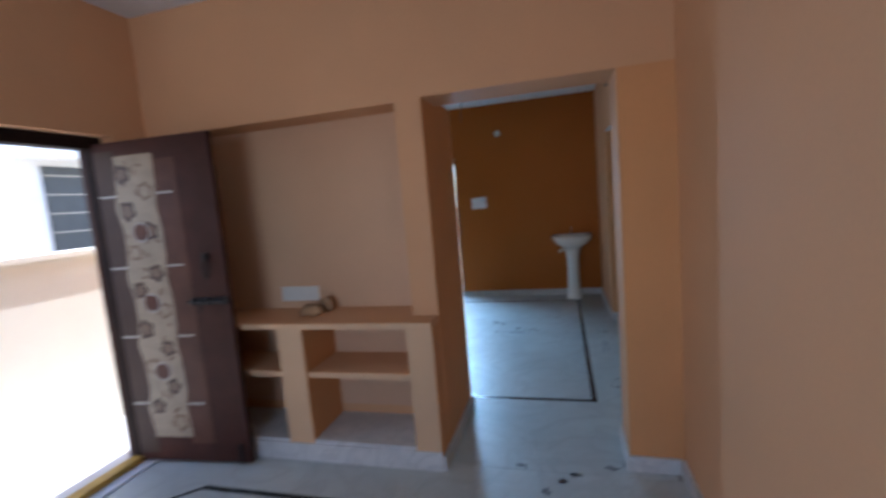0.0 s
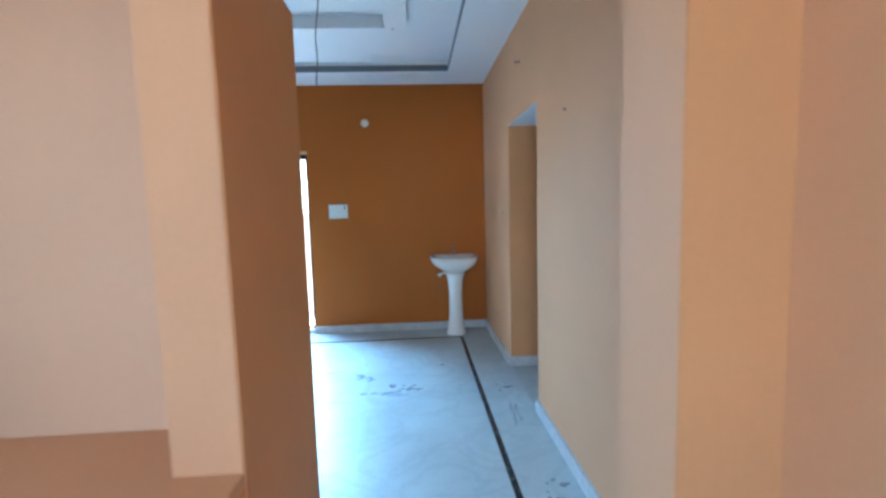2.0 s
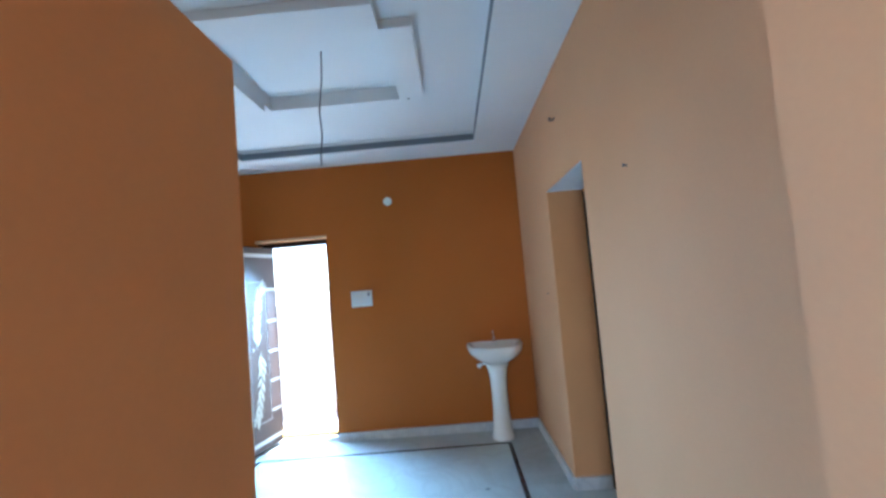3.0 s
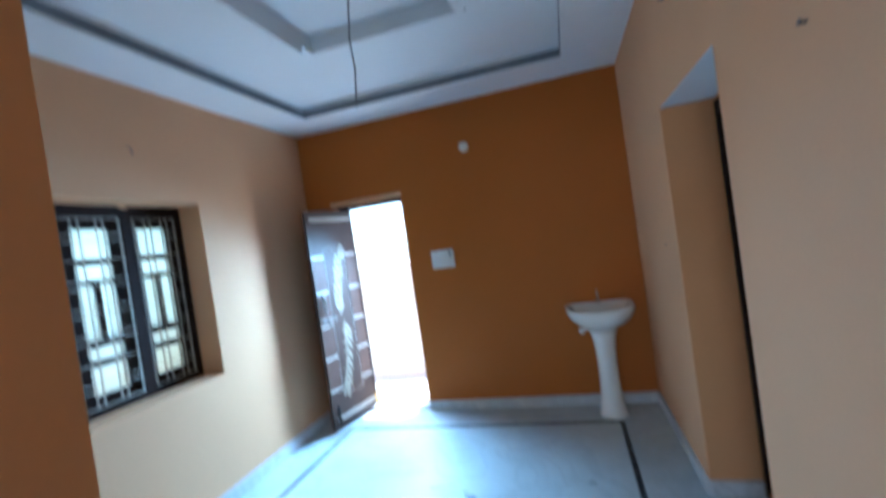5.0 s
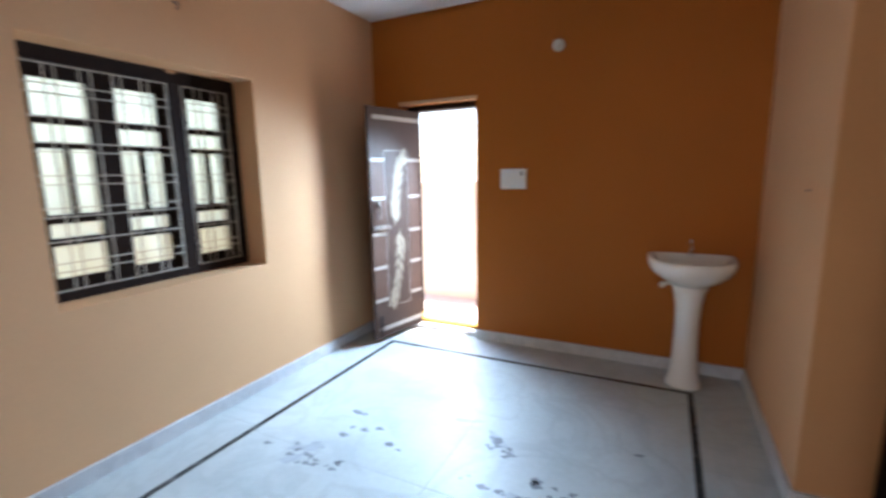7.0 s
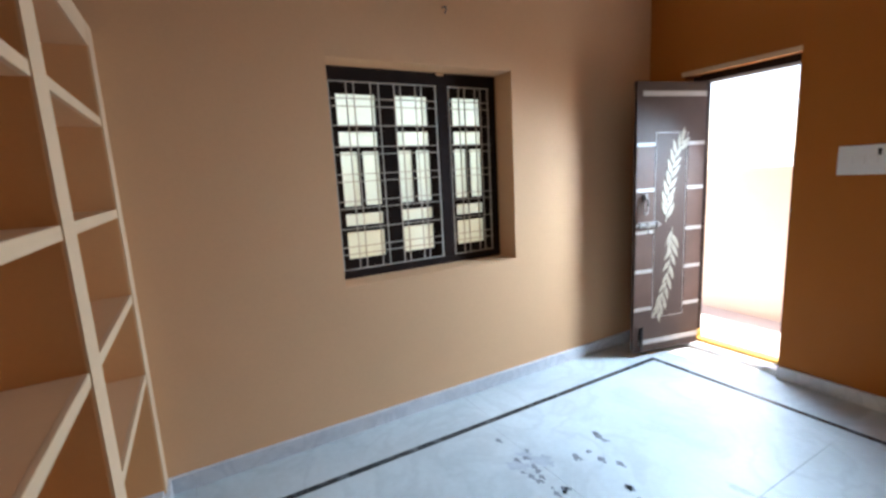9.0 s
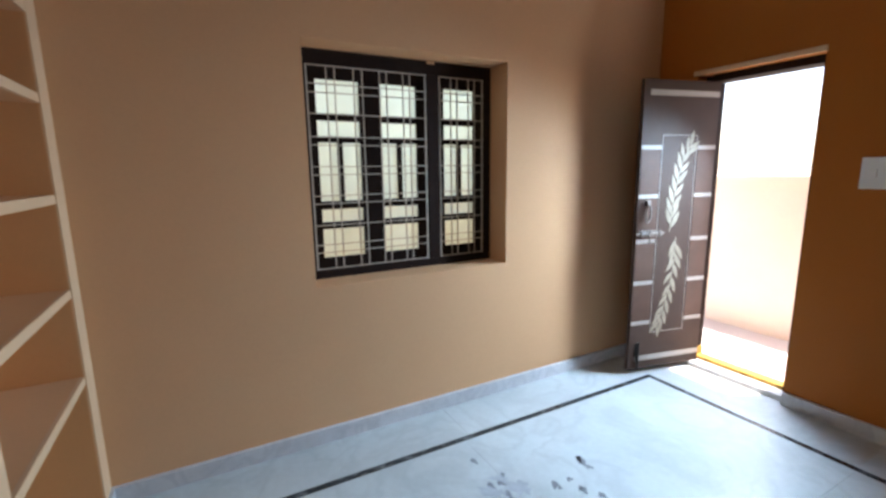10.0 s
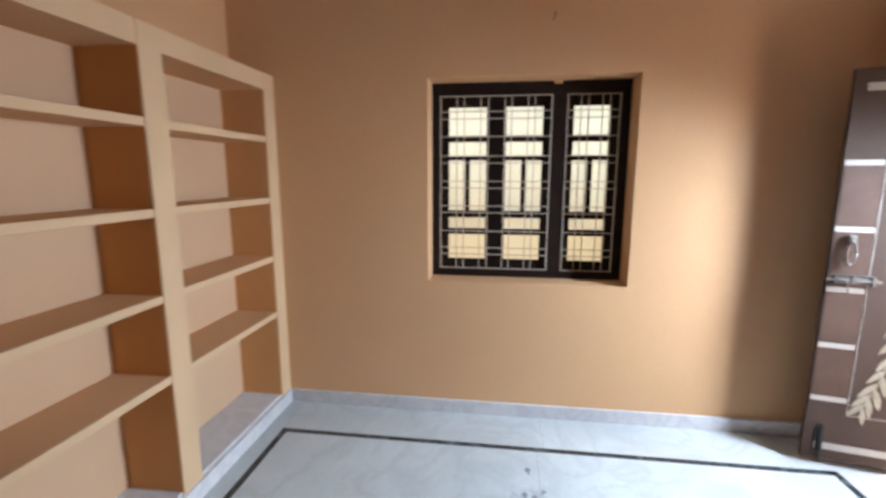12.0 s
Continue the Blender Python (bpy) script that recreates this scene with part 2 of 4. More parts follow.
# hall side wall with the window hole
WY0, WY1, WZ0, WZ1 = -2.534, -1.354, 0.856, 2.056
FX = -3.155                    # front of the window frame
WM0, WM1, WM2 = WY0 + 0.6245 * (WY1 - WY0), WY0 + 0.6856 * (WY1 - WY0), WY0 + 0.332 * (WY1 - WY0)
setting("wall_west", boxes((-3.26, YB, -0.1, XL, WY0, TOPZ), (-3.26, WY1, -0.1, XL, 0.23, TOPZ), (-3.26, WY0, -0.1, XL, WY1, WZ0),
        (-3.26, WY0, WZ1, XL, WY1, TOPZ)), M_PEACH, "peach painted plaster wall with a recessed window", "wall")
# feature wall with the yard door hole
DX0, DX1, DZ = -2.69, -1.98, 2.035
setting("wall_north", boxes((XL, 0, -0.1, DX0, 0.23, TOPZ), (DX1, 0, -0.1, 0.0, 0.23, TOPZ), (DX0, 0, DZ, DX1, 0.23, TOPZ)), M_ORANGE,
        "burnt orange painted feature wall with a doorway", "wall")
# wall between hall and side room
SY0, SY1, SZ = -2.19, -1.315, 2.08
TE = 0.252                     # thickness of the wall to the side room
setting("wall_east", boxes((0, SY1, -0.1, TE, 0.23, TOPZ), (0, YF, -0.1, TE, SY0, TOPZ), (0.045, R1B, -0.1, TE, YF, TOPZ), (0, SY0, SZ, TE, SY1, TOPZ)), M_PEACH,
        "peach painted plaster wall with a deep doorway", "wall")
# wall between the first room and the hall
setting("wall_between", boxes((XJ, YF, HEAD, 0, YH, TOPZ), (XL, YF, 2.04, XJ, YB, TOPZ), (XL, NB, 0, XJ, YB, 2.04),
        (-1.35, YF, 0.85, XJ, NB, 2.04), (R1L - 0.2, YF, 0.0, XL, YB, TOPZ)), M_PEACH,
        "peach plaster wall with a wide opening and a niche", "wall")
XS = -0.215
setting("wall_stub", boxes((XS, YF, 0, 0, YH, HEAD)), M_PEACH, "short peach painted wall stub beside the opening", "wall")
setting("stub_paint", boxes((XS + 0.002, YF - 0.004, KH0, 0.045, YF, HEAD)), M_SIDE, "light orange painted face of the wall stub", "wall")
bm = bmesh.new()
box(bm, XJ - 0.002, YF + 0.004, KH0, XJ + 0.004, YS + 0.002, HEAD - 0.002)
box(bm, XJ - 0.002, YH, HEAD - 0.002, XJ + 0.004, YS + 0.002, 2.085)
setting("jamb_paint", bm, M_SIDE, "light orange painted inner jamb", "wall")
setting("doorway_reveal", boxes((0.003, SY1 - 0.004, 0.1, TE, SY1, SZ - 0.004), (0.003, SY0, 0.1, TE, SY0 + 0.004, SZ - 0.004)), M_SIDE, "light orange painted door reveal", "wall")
setting("doorway_soffit", boxes((0.003, SY0, SZ - 0.004, TE, SY1, SZ)), M_WHITE, "white painted underside of the doorway", "ceiling")
setting("niche_backing", boxes((-2.95, NB - 0.006, 0.853, -1.352, NB - 0.001, 2.038)), M_NICHE, "pale pinkish plaster back of the wall niche", "niche")
# first room
LY0, LY1, LZ = -5.35, -4.36, 2.03
setting("wall_first_room_west", boxes((R1L - 0.2, LY1, -0.1, R1L, YF, TOPZ), (R1L - 0.2, R1B, -0.1, R1L, LY0, TOPZ), (R1L - 0.2, LY0, LZ, R1L, LY1, TOPZ)),
        M_PEACH, "peach plaster wall with an outside doorway", "wall")
# the window opening is unseen, added to hold the south lamp
setting("wall_first_room_south", boxes((R1L - 0.2, R1B - 0.2, -0.1, -2.3, R1B, TOPZ), (-0.7, R1B - 0.2, -0.1, 0.21, R1B, TOPZ), (-2.3, R1B - 0.2, -0.1, -0.7, R1B, 0.9), (-2.3, R1B - 0.2, 2.1, -0.7, R1B, TOPZ)), M_PEACH, "plain peach plaster wall with an added, unseen window opening", "wall")

# ceilings
TX0, TX1, TY0, TY1 = -2.60, -0.42, -3.33, -0.44
CTOP = 2.87
bm = boxes((XL, TY1, CEIL, 0, 0, TOPZ), (XL, YH, CEIL, 0, TY0, TOPZ), (XL, TY0, CEIL, TX0, TY1, TOPZ), (TX1, TY0, CEIL, 0, TY1, TOPZ))
PX0, PX1, PX2, PX3 = -2.17, -1.96, -0.99, -0.82
PY0, PY1, PY2, PY3 = -2.52, -2.31, -1.30, -1.20
box(bm, TX0, TY0, CTOP, TX1, PY1, TOPZ)
box(bm, TX0, PY2, CTOP, TX1, TY1, TOPZ)
box(bm, TX0, PY1, CTOP, PX1, PY2, TOPZ)
box(bm, PX2, PY1, CTOP, TX1, PY2, TOPZ)
box(bm, PX1, PY1, CTOP + 0.1, PX2, PY2, TOPZ)
setting("ceiling", bm, M_WHITE, "white stepped plaster ceiling with a sunken tray", "ceiling")
setting("ceiling_plaster_plate", boxes((PX1, PY0, CTOP - 0.05, PX2, PY1, CTOP), (PX0, PY1, CTOP - 0.05, PX1, -1.42, CTOP), (PX2, PY1, CTOP - 0.05, PX3, -1.42, CTOP)),
        M_WHITE, "raised white plaster band round the ceiling centre", "ceiling moulding")
e = 0.004
setting("ceiling_band", boxes((TX0, TY1 - e, CEIL + 0.012, TX1, TY1, CTOP - 0.03), (TX0, TY0, CEIL + 0.012, TX1, TY0 + e, CTOP - 0.03),
        (TX0, TY0 + e, CEIL + 0.012, TX0 + e, TY1 - e, CTOP - 0.03), (TX1 - e, TY0 + e, CEIL + 0.012, TX1, TY1 - e, CTOP - 0.03)), M_GREY,
        "dark grey painted band on the ceiling step", "ceiling moulding")
setting("ceiling_first_room", boxes((R1L - 0.2, R1B - 0.2, 2.78, 0.21, YF, TOPZ)), M_WHITE, "plain white painted ceiling", "ceiling")

# side room behind the deep doorway
S2X0, S2X1, S2Z0, S2Z1 = 1.36, 2.1, 1.2, 1.71   # side room window
setting("wall_side_room", boxes((3.2, -3.4, -0.1, 3.4, 1.6, TOPZ), (TE, -3.4, -0.1, 3.2, -3.2, TOPZ), (TE, 1.2, -0.1, S2X0, 1.4, TOPZ),
        (S2X1, 1.2, -0.1, 3.2, 1.4, TOPZ), (S2X0, 1.2, -0.1, S2X1, 1.4, S2Z0), (S2X0, 1.2, S2Z1, S2X1, 1.4, TOPZ), (TE, 0.23, -0.1, 0.4, 1.2, TOPZ)), M_SIDE,
        "light orange painted wall of the side room", "wall")
setting("ceiling_side_room", boxes((TE, -3.4, 2.78, 3.4, 1.4, TOPZ)), M_WHITE, "plain white ceiling of the side room", "ceiling")

# skirting
K, KH = 0.02, 0.083
setting("baseboard", boxes((XL, YS, 0, XL + K, -K, KH), (DX1, -K, 0, -K, 0, KH), (XL + K, -K, 0, DX0, 0, KH), (-K, SY1, 0, 0, 0, KH),
        (-K, YH, 0, 0, SY0, KH), (XL + K, YS, 0, XJ + K, YS + K, KH), (XJ, -4.27, 0, XJ + K, YS, KH), (XS - K, YF - K, 0, XS, YH, KH),
        (XS, YF - K, 0, 0.045 - K, YF, KH), (0.045 - K, R1B, 0, 0.045, YF - K, KH), (0, SY1 - K, 0, TE - 0.004, SY1, KH), (0, SY0, 0, TE - 0.004, SY0 + K, KH), bevel=0.002),
        M_SKIRT, "grey white marble skirting along the walls", "skirting")

# ---- outside ----
setting("ground", boxes((-400, -400, -0.6, 400, 400, -0.16)), M_EARTH, "dusty bare ground reaching to the horizon", "ground")
setting("pavement", boxes((-4.18, -9, -0.3, -3.26, 1.45, -0.1), (-3.26, 0.23, -0.3, 4.0, 1.45, -0.1)), M_PAVE, "pale cement paving round the house", "pavement")
setting("compound_wall", boxes((-4.33, -9, -0.3, -4.18, 1.6, 1.3), (-4.18, 1.45, -0.3, 4.5, 1.6, 1.3), (-4.36, -9, 1.3, -4.15, 1.63, 1.34),
        (-4.15, 1.42, 1.3, 4.5, 1.63, 1.35)), M_CREAMWALL, "low cream painted compound wall", "wall")


# ---- windows and doors of the hall ----
def bar(x, y0, z0, y1, z1, t=0.006):
    bm = bmesh.new()
    if abs(y1 - y0) < 1e-6:
        box(bm, x - t, y0 - t / 2, z0, x, y0 + t / 2, z1)
    else:
        box(bm, x - t, y0, z0 - t / 2, x, y1, z0 + t / 2)
    return bm


def hall_window():
    w = tagged(thing("window_1", (FX, (WY0 + WY1) / 2, WZ0), "dark brown wooden window with a pale iron grille", "window"), kind="structure")
    f0, f1 = FX - 0.063, FX
    part("window_frame", boxes((f0, WY0, WZ0, f1, WY0 + 0.045, WZ1), (f0, WY1 - 0.05, WZ0, f1, WY1, WZ1), (f0, WY0 + 0.045, WZ1 - 0.07, f1, WY1 - 0.05, WZ1),
         (f0, WY0 + 0.045, WZ0, f1, WY1 - 0.05, WZ0 + 0.045), (f0, WM0, WZ0 + 0.045, f1, WM1, WZ1 - 0.07), bevel=0.004), M_DARKWOOD, w)
    part("plaster_patch", boxes((FX, WM0 - 0.005, WZ1 - 0.018, FX + 0.01, WM1 - 0.025, WZ1), bevel=0.005), M_PEACH, w, "rough plaster patch over the mullion")
    h = WZ1 - WZ0
    for a, b, n in ((WY0 + 0.047, WM2, 0), (WM2, WM0 - 0.002, 1), (WM1 + 0.002, WY1 - 0.052, 2)):
        s0, s1 = FX - 0.061, FX - 0.033
        mid, pw = (a + b) / 2 + (0.006 if n == 1 else 0.0), (0.238, 0.226, 0.218)[n]
        z = lambda q: WZ1 - q * h
        l, r = mid - pw / 2, mid + pw / 2
        rows = ((0.115, 0.26), (0.29, 0.365), (0.385, 0.65), (0.685, 0.745), (0.775, 0.91))
        bm = boxes((s0, a, WZ0 + 0.047, s1, l, WZ1 - 0.072), (s0, r, WZ0 + 0.047, s1, b, WZ1 - 0.072))
        edges = [WZ1 - 0.072] + [z(q) for row in rows for q in row] + [WZ0 + 0.047]
        for top, bot in zip(edges[0::2], edges[1::2]):
            box(bm, s0, l, bot, s1, r, top)
        box(bm, s0, mid - 0.013, z(0.65), s1, mid + 0.013, z(0.385))
        sh = part("shutter", bm, M_DARKWOOD, w, "dark wooden shutter with glazed panels")
        for i, (q0, q1) in enumerate(rows):
            spans = ((l, mid - 0.013), (mid + 0.013, r)) if i == 2 else ((l, r),)
            for y0, y1 in spans:
                p = part("pane", boxes((FX - 0.05, y0 + 0.001, z(q1) + 0.001, FX - 0.046, y1 - 0.001, z(q0) - 0.001)), M_PANE, sh)
                p.visible_shadow = False
    xs = FX - 0.003
    hs = (0.0, 0.085, 0.125, 0.225, 0.335, 0.375, 0.48, 0.52, 0.625, 0.665, 0.775, 0.875, 0.915, 1.0)
    for a, b, vs in ((WY0 + 0.05, WM0 - 0.007, (0, 0.155, 0.22, 0.37, 0.44, 0.585, 0.645, 0.79, 0.85, 1.0)), (WM1 + 0.007, WY1 - 0.056, (0, 0.26, 0.4, 0.66, 0.8, 1.0))):
        g = part("grille", boxes((xs - 0.008, a, WZ0 + 0.05, xs, a + 0.008, WZ1 - 0.076), (xs - 0.008, b - 0.008, WZ0 + 0.05, xs, b, WZ1 - 0.076)), M_GRILLE, w)
        za, zb = WZ1 - 0.08, WZ0 + 0.054
        for q in vs[1:-1]:
            part("bar", bar(xs, a + q * (b - a), zb, a + q * (b - a), za), M_GRILLE, g)
        for q in hs:
            part("rod", bar(xs + 0.006, a, za + q * (zb - za), b, za + q * (zb - za)), M_GRILLE, g)
    return w


hall_window()


def sprig(path, count, size, grow):
    """A flat stem with paired pointed leaves, raised a little from the door."""
    bm = bmesh.new()
    pts = [Vector((p[0], 0, p[1])) for p in path]

    def along(u):
        f = u * (len(pts) - 1)
        i = min(int(f), len(pts) - 2)
        return pts[i].lerp(pts[i + 1], f - i), (pts[i + 1] - pts[i]).normalized()

    for i in range(len(pts) - 1):
        d = (pts[i + 1] - pts[i]).normalized()
        n = Vector((-d.z, 0, d.x)) * 0.003
        loft(bm, [[pts[i] - n, pts[i] + n, pts[i] + n + Vector((0, -0.002, 0)), pts[i] - n + Vector((0, -0.002, 0))],
                  [pts[i + 1] - n, pts[i + 1] + n, pts[i + 1] + n + Vector((0, -0.002, 0)), pts[i + 1] - n + Vector((0, -0.002, 0))]])
    for k in range(count):
        u = (k + 0.25) / count
        for side in (-1, 1):
            p, d = along(min(1.0, u + (0.4 / count if side > 0 else 0.0)))
            s = size * (1 - grow * u) * (0.9 + 0.2 * random.random())
            ang = radians(20 + 10 * random.random()) * side
            out = Vector((d.x * math.cos(ang) - d.z * math.sin(ang), 0, d.x * math.sin(ang) + d.z * math.cos(ang)))
            nor = Vector((-out.z, 0, out.x))
            prof = ((0.06, 0.0), (0.25, 0.09), (0.5, 0.125), (0.78, 0.085), (1.0, 0.0), (0.78, -0.085), (0.5, -0.125), (0.25, -0.09))
            ring = [p + out * (s * a) + nor * (s * b) for a, b in prof]
            lo = [bm.verts.new(q) for q in ring]
            hi = [bm.verts.new(q + Vector((0, -0.003, 0))) for q in ring]
            bm.faces.new(hi)
            for j in range(8):
                bm.faces.new((lo[j], lo[(j + 1) % 8], hi[(j + 1) % 8], hi[j]))
    return bm


def ring_handle(x, z, y0):
    bm = bmesh.new()
    tube(bm, [(x + 0.018 * math.cos(a), y0 - 0.022, z + 0.06 * math.sin(a)) for a in (2 * math.pi * k / 16 for k in range(17))], 0.0055, 8)
    box(bm, x - 0.016, y0 - 0.022, z + 0.05, x + 0.016, y0, z + 0.085, 0.003)
    return bm


def bolt(x0, x1, z, y0):
    bm = bmesh.new()
    box(bm, x0 + 0.03, y0 - 0.006, z - 0.022, x1 - 0.02, y0, z + 0.022, 0.002)
    tube(bm, [(x0, y0 - 0.016, z), (x1, y0 - 0.016, z)], 0.008, 8)
    for x in (x0 + 0.04, (x0 + x1) / 2, x1 - 0.03):
        box(bm, x - 0.008, y0 - 0.026, z - 0.02, x + 0.008, y0, z + 0.02, 0.002)
    tube(bm, [((x0 + x1) / 2 - 0.03, y0 - 0.016, z), ((x0 + x1) / 2 - 0.03, y0 - 0.05, z - 0.01), ((x0 + x1) / 2 - 0.03, y0 - 0.055, z - 0.055)], 0.006, 8)
    return bm


# yard door of the hall: leaf swung into the room
HX, HY = -2.585, 0.10
LEAF = math.hypot(-2.716 - HX, -0.487 - HY)
TURN = math.atan2(-0.487 - HY, -2.716 - HX)


def yard_door():
    d = tagged(thing("door_1", (DX0, 0.1, 0), "dark wooden door frame with a yellow edged threshold", "door frame"), kind="structure")
    part("door_frame", boxes((DX0, 0.10, 0.0, DX0 + 0.075, 0.2, DZ), (DX1 - 0.03, 0.06, 0.0, DX1, 0.2, DZ), (DX0 + 0.075, 0.06, DZ - 0.045, DX1 - 0.03, 0.2, DZ), bevel=0.003),
         M_DARKWOOD, d)
    part("threshold", boxes((DX0, 0.03, -0.02, DX1, 0.23, 0.035), bevel=0.006), M_SKIRT, d, "marble threshold slab")
    part("threshold_edge", boxes((DX0 + 0.075, 0.12, 0.035, DX1 - 0.03, 0.2, 0.06), bevel=0.004), M_YELLOW, d, "worn yellow painted sill")
    part("frame_foot", boxes((DX0 + 0.004, 0.092, 0.036, DX0 + 0.079, 0.1, 0.12), (DX0 + 0.075, 0.1, 0.06, DX0 + 0.08, 0.2, 0.12)), M_YELLOW, d, "yellow painted foot of the jamb")
    part("lintel_ledge", boxes((DX0 - 0.02, -0.012, DZ, DX1 + 0.005, 0.0, DZ + 0.03), bevel=0.003), M_EDGE, d, "thin cream plaster ledge")
    leaf = thing("yard_door_leaf", None, "open grey brown door leaf with pale leaf sprigs", "door", m=pose(HX, HY, 0.035, 0, 0, math.degrees(TURN) + 180))
    # local x runs from the free edge (-LEAF) to the hinge (0), y faces the room at -y
    L, H, T = LEAF, 1.955, 0.032
    body = part("panel", boxes((-L, 0, 0, 0, T, H), bevel=0.003), M_DOOR, leaf, local=True)
    pl, pr = -L * 0.725, -L * 0.265
    for z in (0.338, 0.624, 0.913, 1.213, 1.53):
        part("strip", boxes((-L + 0.006, -0.003, z - 0.013, pl - 0.008, 0.001, z + 0.013)), M_STRIP, body, local=True)
        part("strip", boxes((pr + 0.008, -0.003, z - 0.013, -0.006, 0.001, z + 0.013)), M_STRIP, body, local=True)
    for z0, z1 in ((0.351, 0.611), (0.637, 0.9), (0.926, 1.2), (1.226, 1.517)):
        part("cell_panel", boxes((-L + 0.012, -0.0015, z0 + 0.004, pl - 0.01, 0.001, z1 - 0.004)), M_CELL, body, "browner laminate cell", local=True)
        part("cell_panel", boxes((pr + 0.01, -0.0015, z0 + 0.004, -0.012, 0.001, z1 - 0.004)), M_CELL, body, "browner laminate cell", local=True)
    for z in (0.06, 1.855):
        part("strip", boxes((-L + 0.05, -0.003, z, -0.006, 0.001, z + 0.035)), M_STRIP, body, local=True)
    t = 0.003
    part("panel_outline", boxes((pl, -0.002, 0.26, pl + t, 0.001, 1.61), (pr - t, -0.002, 0.26, pr, 0.001, 1.61), (pl + t, -0.002, 0.26, pr - t, 0.001, 0.26 + t),
         (pl + t, -0.002, 1.61 - t, pr - t, 0.001, 1.61)), M_STRIP, body, local=True)
    w = pr - pl
    part("sprig", sprig([(pl + w * 0.38, 0.97), (pl + w * 0.40, 1.12), (pl + w * 0.5, 1.30), (pl + w * 0.64, 1.46), (pl + w * 0.84, 1.55)], 9, 0.13, 0.2), M_SPRIG, body, local=True)
    part("sprig", sprig([(pl + w * 0.58, 0.93), (pl + w * 0.60, 0.78), (pl + w * 0.5, 0.58), (pl + w * 0.35, 0.42), (pl + w * 0.2, 0.3)], 9, 0.125, 0.15), M_SPRIG, body, local=True)
    part("handle", ring_handle(-L + 0.075, 1.10, 0.0), M_STEEL, leaf, "dull steel pull handle", local=True, smooth=True)
    part("latch", bolt(-L - 0.01, -L + 0.21, 0.965, 0.0), M_STEEL, leaf, "dull steel sliding latch", local=True)
    bm = bmesh.new()
    box(bm, -L + 0.055, -0.006, 0.05, -L + 0.085, 0, 0.19, 0.002)
    tube(bm, [(-L + 0.07, -0.014, 0.0), (-L + 0.07, -0.014, 0.2)], 0.006, 8)
    part("tower_bolt", bm, M_BLACKIRON, leaf, "black tower bolt", local=True)
    return leaf


yard_door()


# ---- hall shelves ----
def hall_shelves():
    s = thing("wall_shelf_unit", (-2.08, -3.6, 0), "built-in peach plaster shelves with cream edges, empty", "shelf unit")
    z0, ztop = 0.0, 2.085
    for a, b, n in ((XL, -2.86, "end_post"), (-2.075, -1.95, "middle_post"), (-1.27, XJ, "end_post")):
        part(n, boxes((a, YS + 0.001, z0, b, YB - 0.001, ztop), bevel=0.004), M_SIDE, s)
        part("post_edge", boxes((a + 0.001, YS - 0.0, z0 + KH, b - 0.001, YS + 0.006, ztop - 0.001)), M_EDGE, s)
    for a, b in ((-2.86, -2.075), (-1.95, -1.27)):
        part("top_board", boxes((a, YS - 0.002, 1.99, b, YB, ztop), bevel=0.003), M_PEACH, s)
        part("board_edge", boxes((a, YS - 0.002, 1.99, b, YS + 0.005, ztop - 0.002)), M_EDGE, s)
        for z in (1.725, 1.368, 1.01, 0.655):
            part("shelf_board", boxes((a, YS - 0.01, z - 0.035, b, YB, z), bevel=0.003), M_PEACH, s)
            part("board_edge", boxes((a, YS - 0.0125, z - 0.0345, b, YS + 0.003, z + 0.0006), bevel=0.003), M_EDGE, s)
        part("base_slab", boxes((a, YS - 0.003, 0, b, YB, 0.1), bevel=0.003), M_SKIRT, s, "grey white marble base slab")
        part("back_panel", boxes((a, YB, 0.1, b, YB + 0.006, 1.99)), M_NICHE, s, "pale pinkish plaster back")
    return s


hall_shelves()


# ---- niche counter of the first room ----
def niche_counter():
    c = thing("niche_counter", (-2.0, -4.1, 0), "built-in peach plaster counter with open shelves", "counter")
    yf, yb = -4.27, NB
    part("top_slab", boxes((R1L + 0.1, yf - 0.01, 0.815, XJ, yb, 0.852), bevel=0.006), M_PEACH, c)
    part("top_edge", boxes((R1L + 0.1, yf - 0.014, 0.818, XJ, yf - 0.009, 0.849)), M_EDGE, c)
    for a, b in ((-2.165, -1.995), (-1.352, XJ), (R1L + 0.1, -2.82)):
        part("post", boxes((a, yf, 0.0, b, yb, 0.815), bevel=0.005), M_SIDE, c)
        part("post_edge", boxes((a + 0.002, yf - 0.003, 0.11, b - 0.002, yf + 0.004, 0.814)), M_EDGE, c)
    for a, b in ((-2.82, -2.165), (-1.995, -1.352)):
        part("shelf_board", boxes((a, yf + 0.02, 0.515, b, yb, 0.55), bevel=0.004), M_PEACH, c)
        part("board_edge", boxes((a, yf + 0.015, 0.517, b, yf + 0.021, 0.548)), M_EDGE, c)
        part("back_panel", boxes((a, yb - 0.006, 0.19, b, yb, 0.815)), M_NICHE, c)
        part("base_slab", boxes((a, yf, 0.0, b, yb, 0.13), bevel=0.004), M_SKIRT, c, "grey marble base slab")
    part("skirting", boxes((-2.9, yf - 0.012, 0.0, XJ, yf, 0.11), bevel=0.002), M_SKIRT, c, "grey white marble skirting")
    return c


niche_counter()


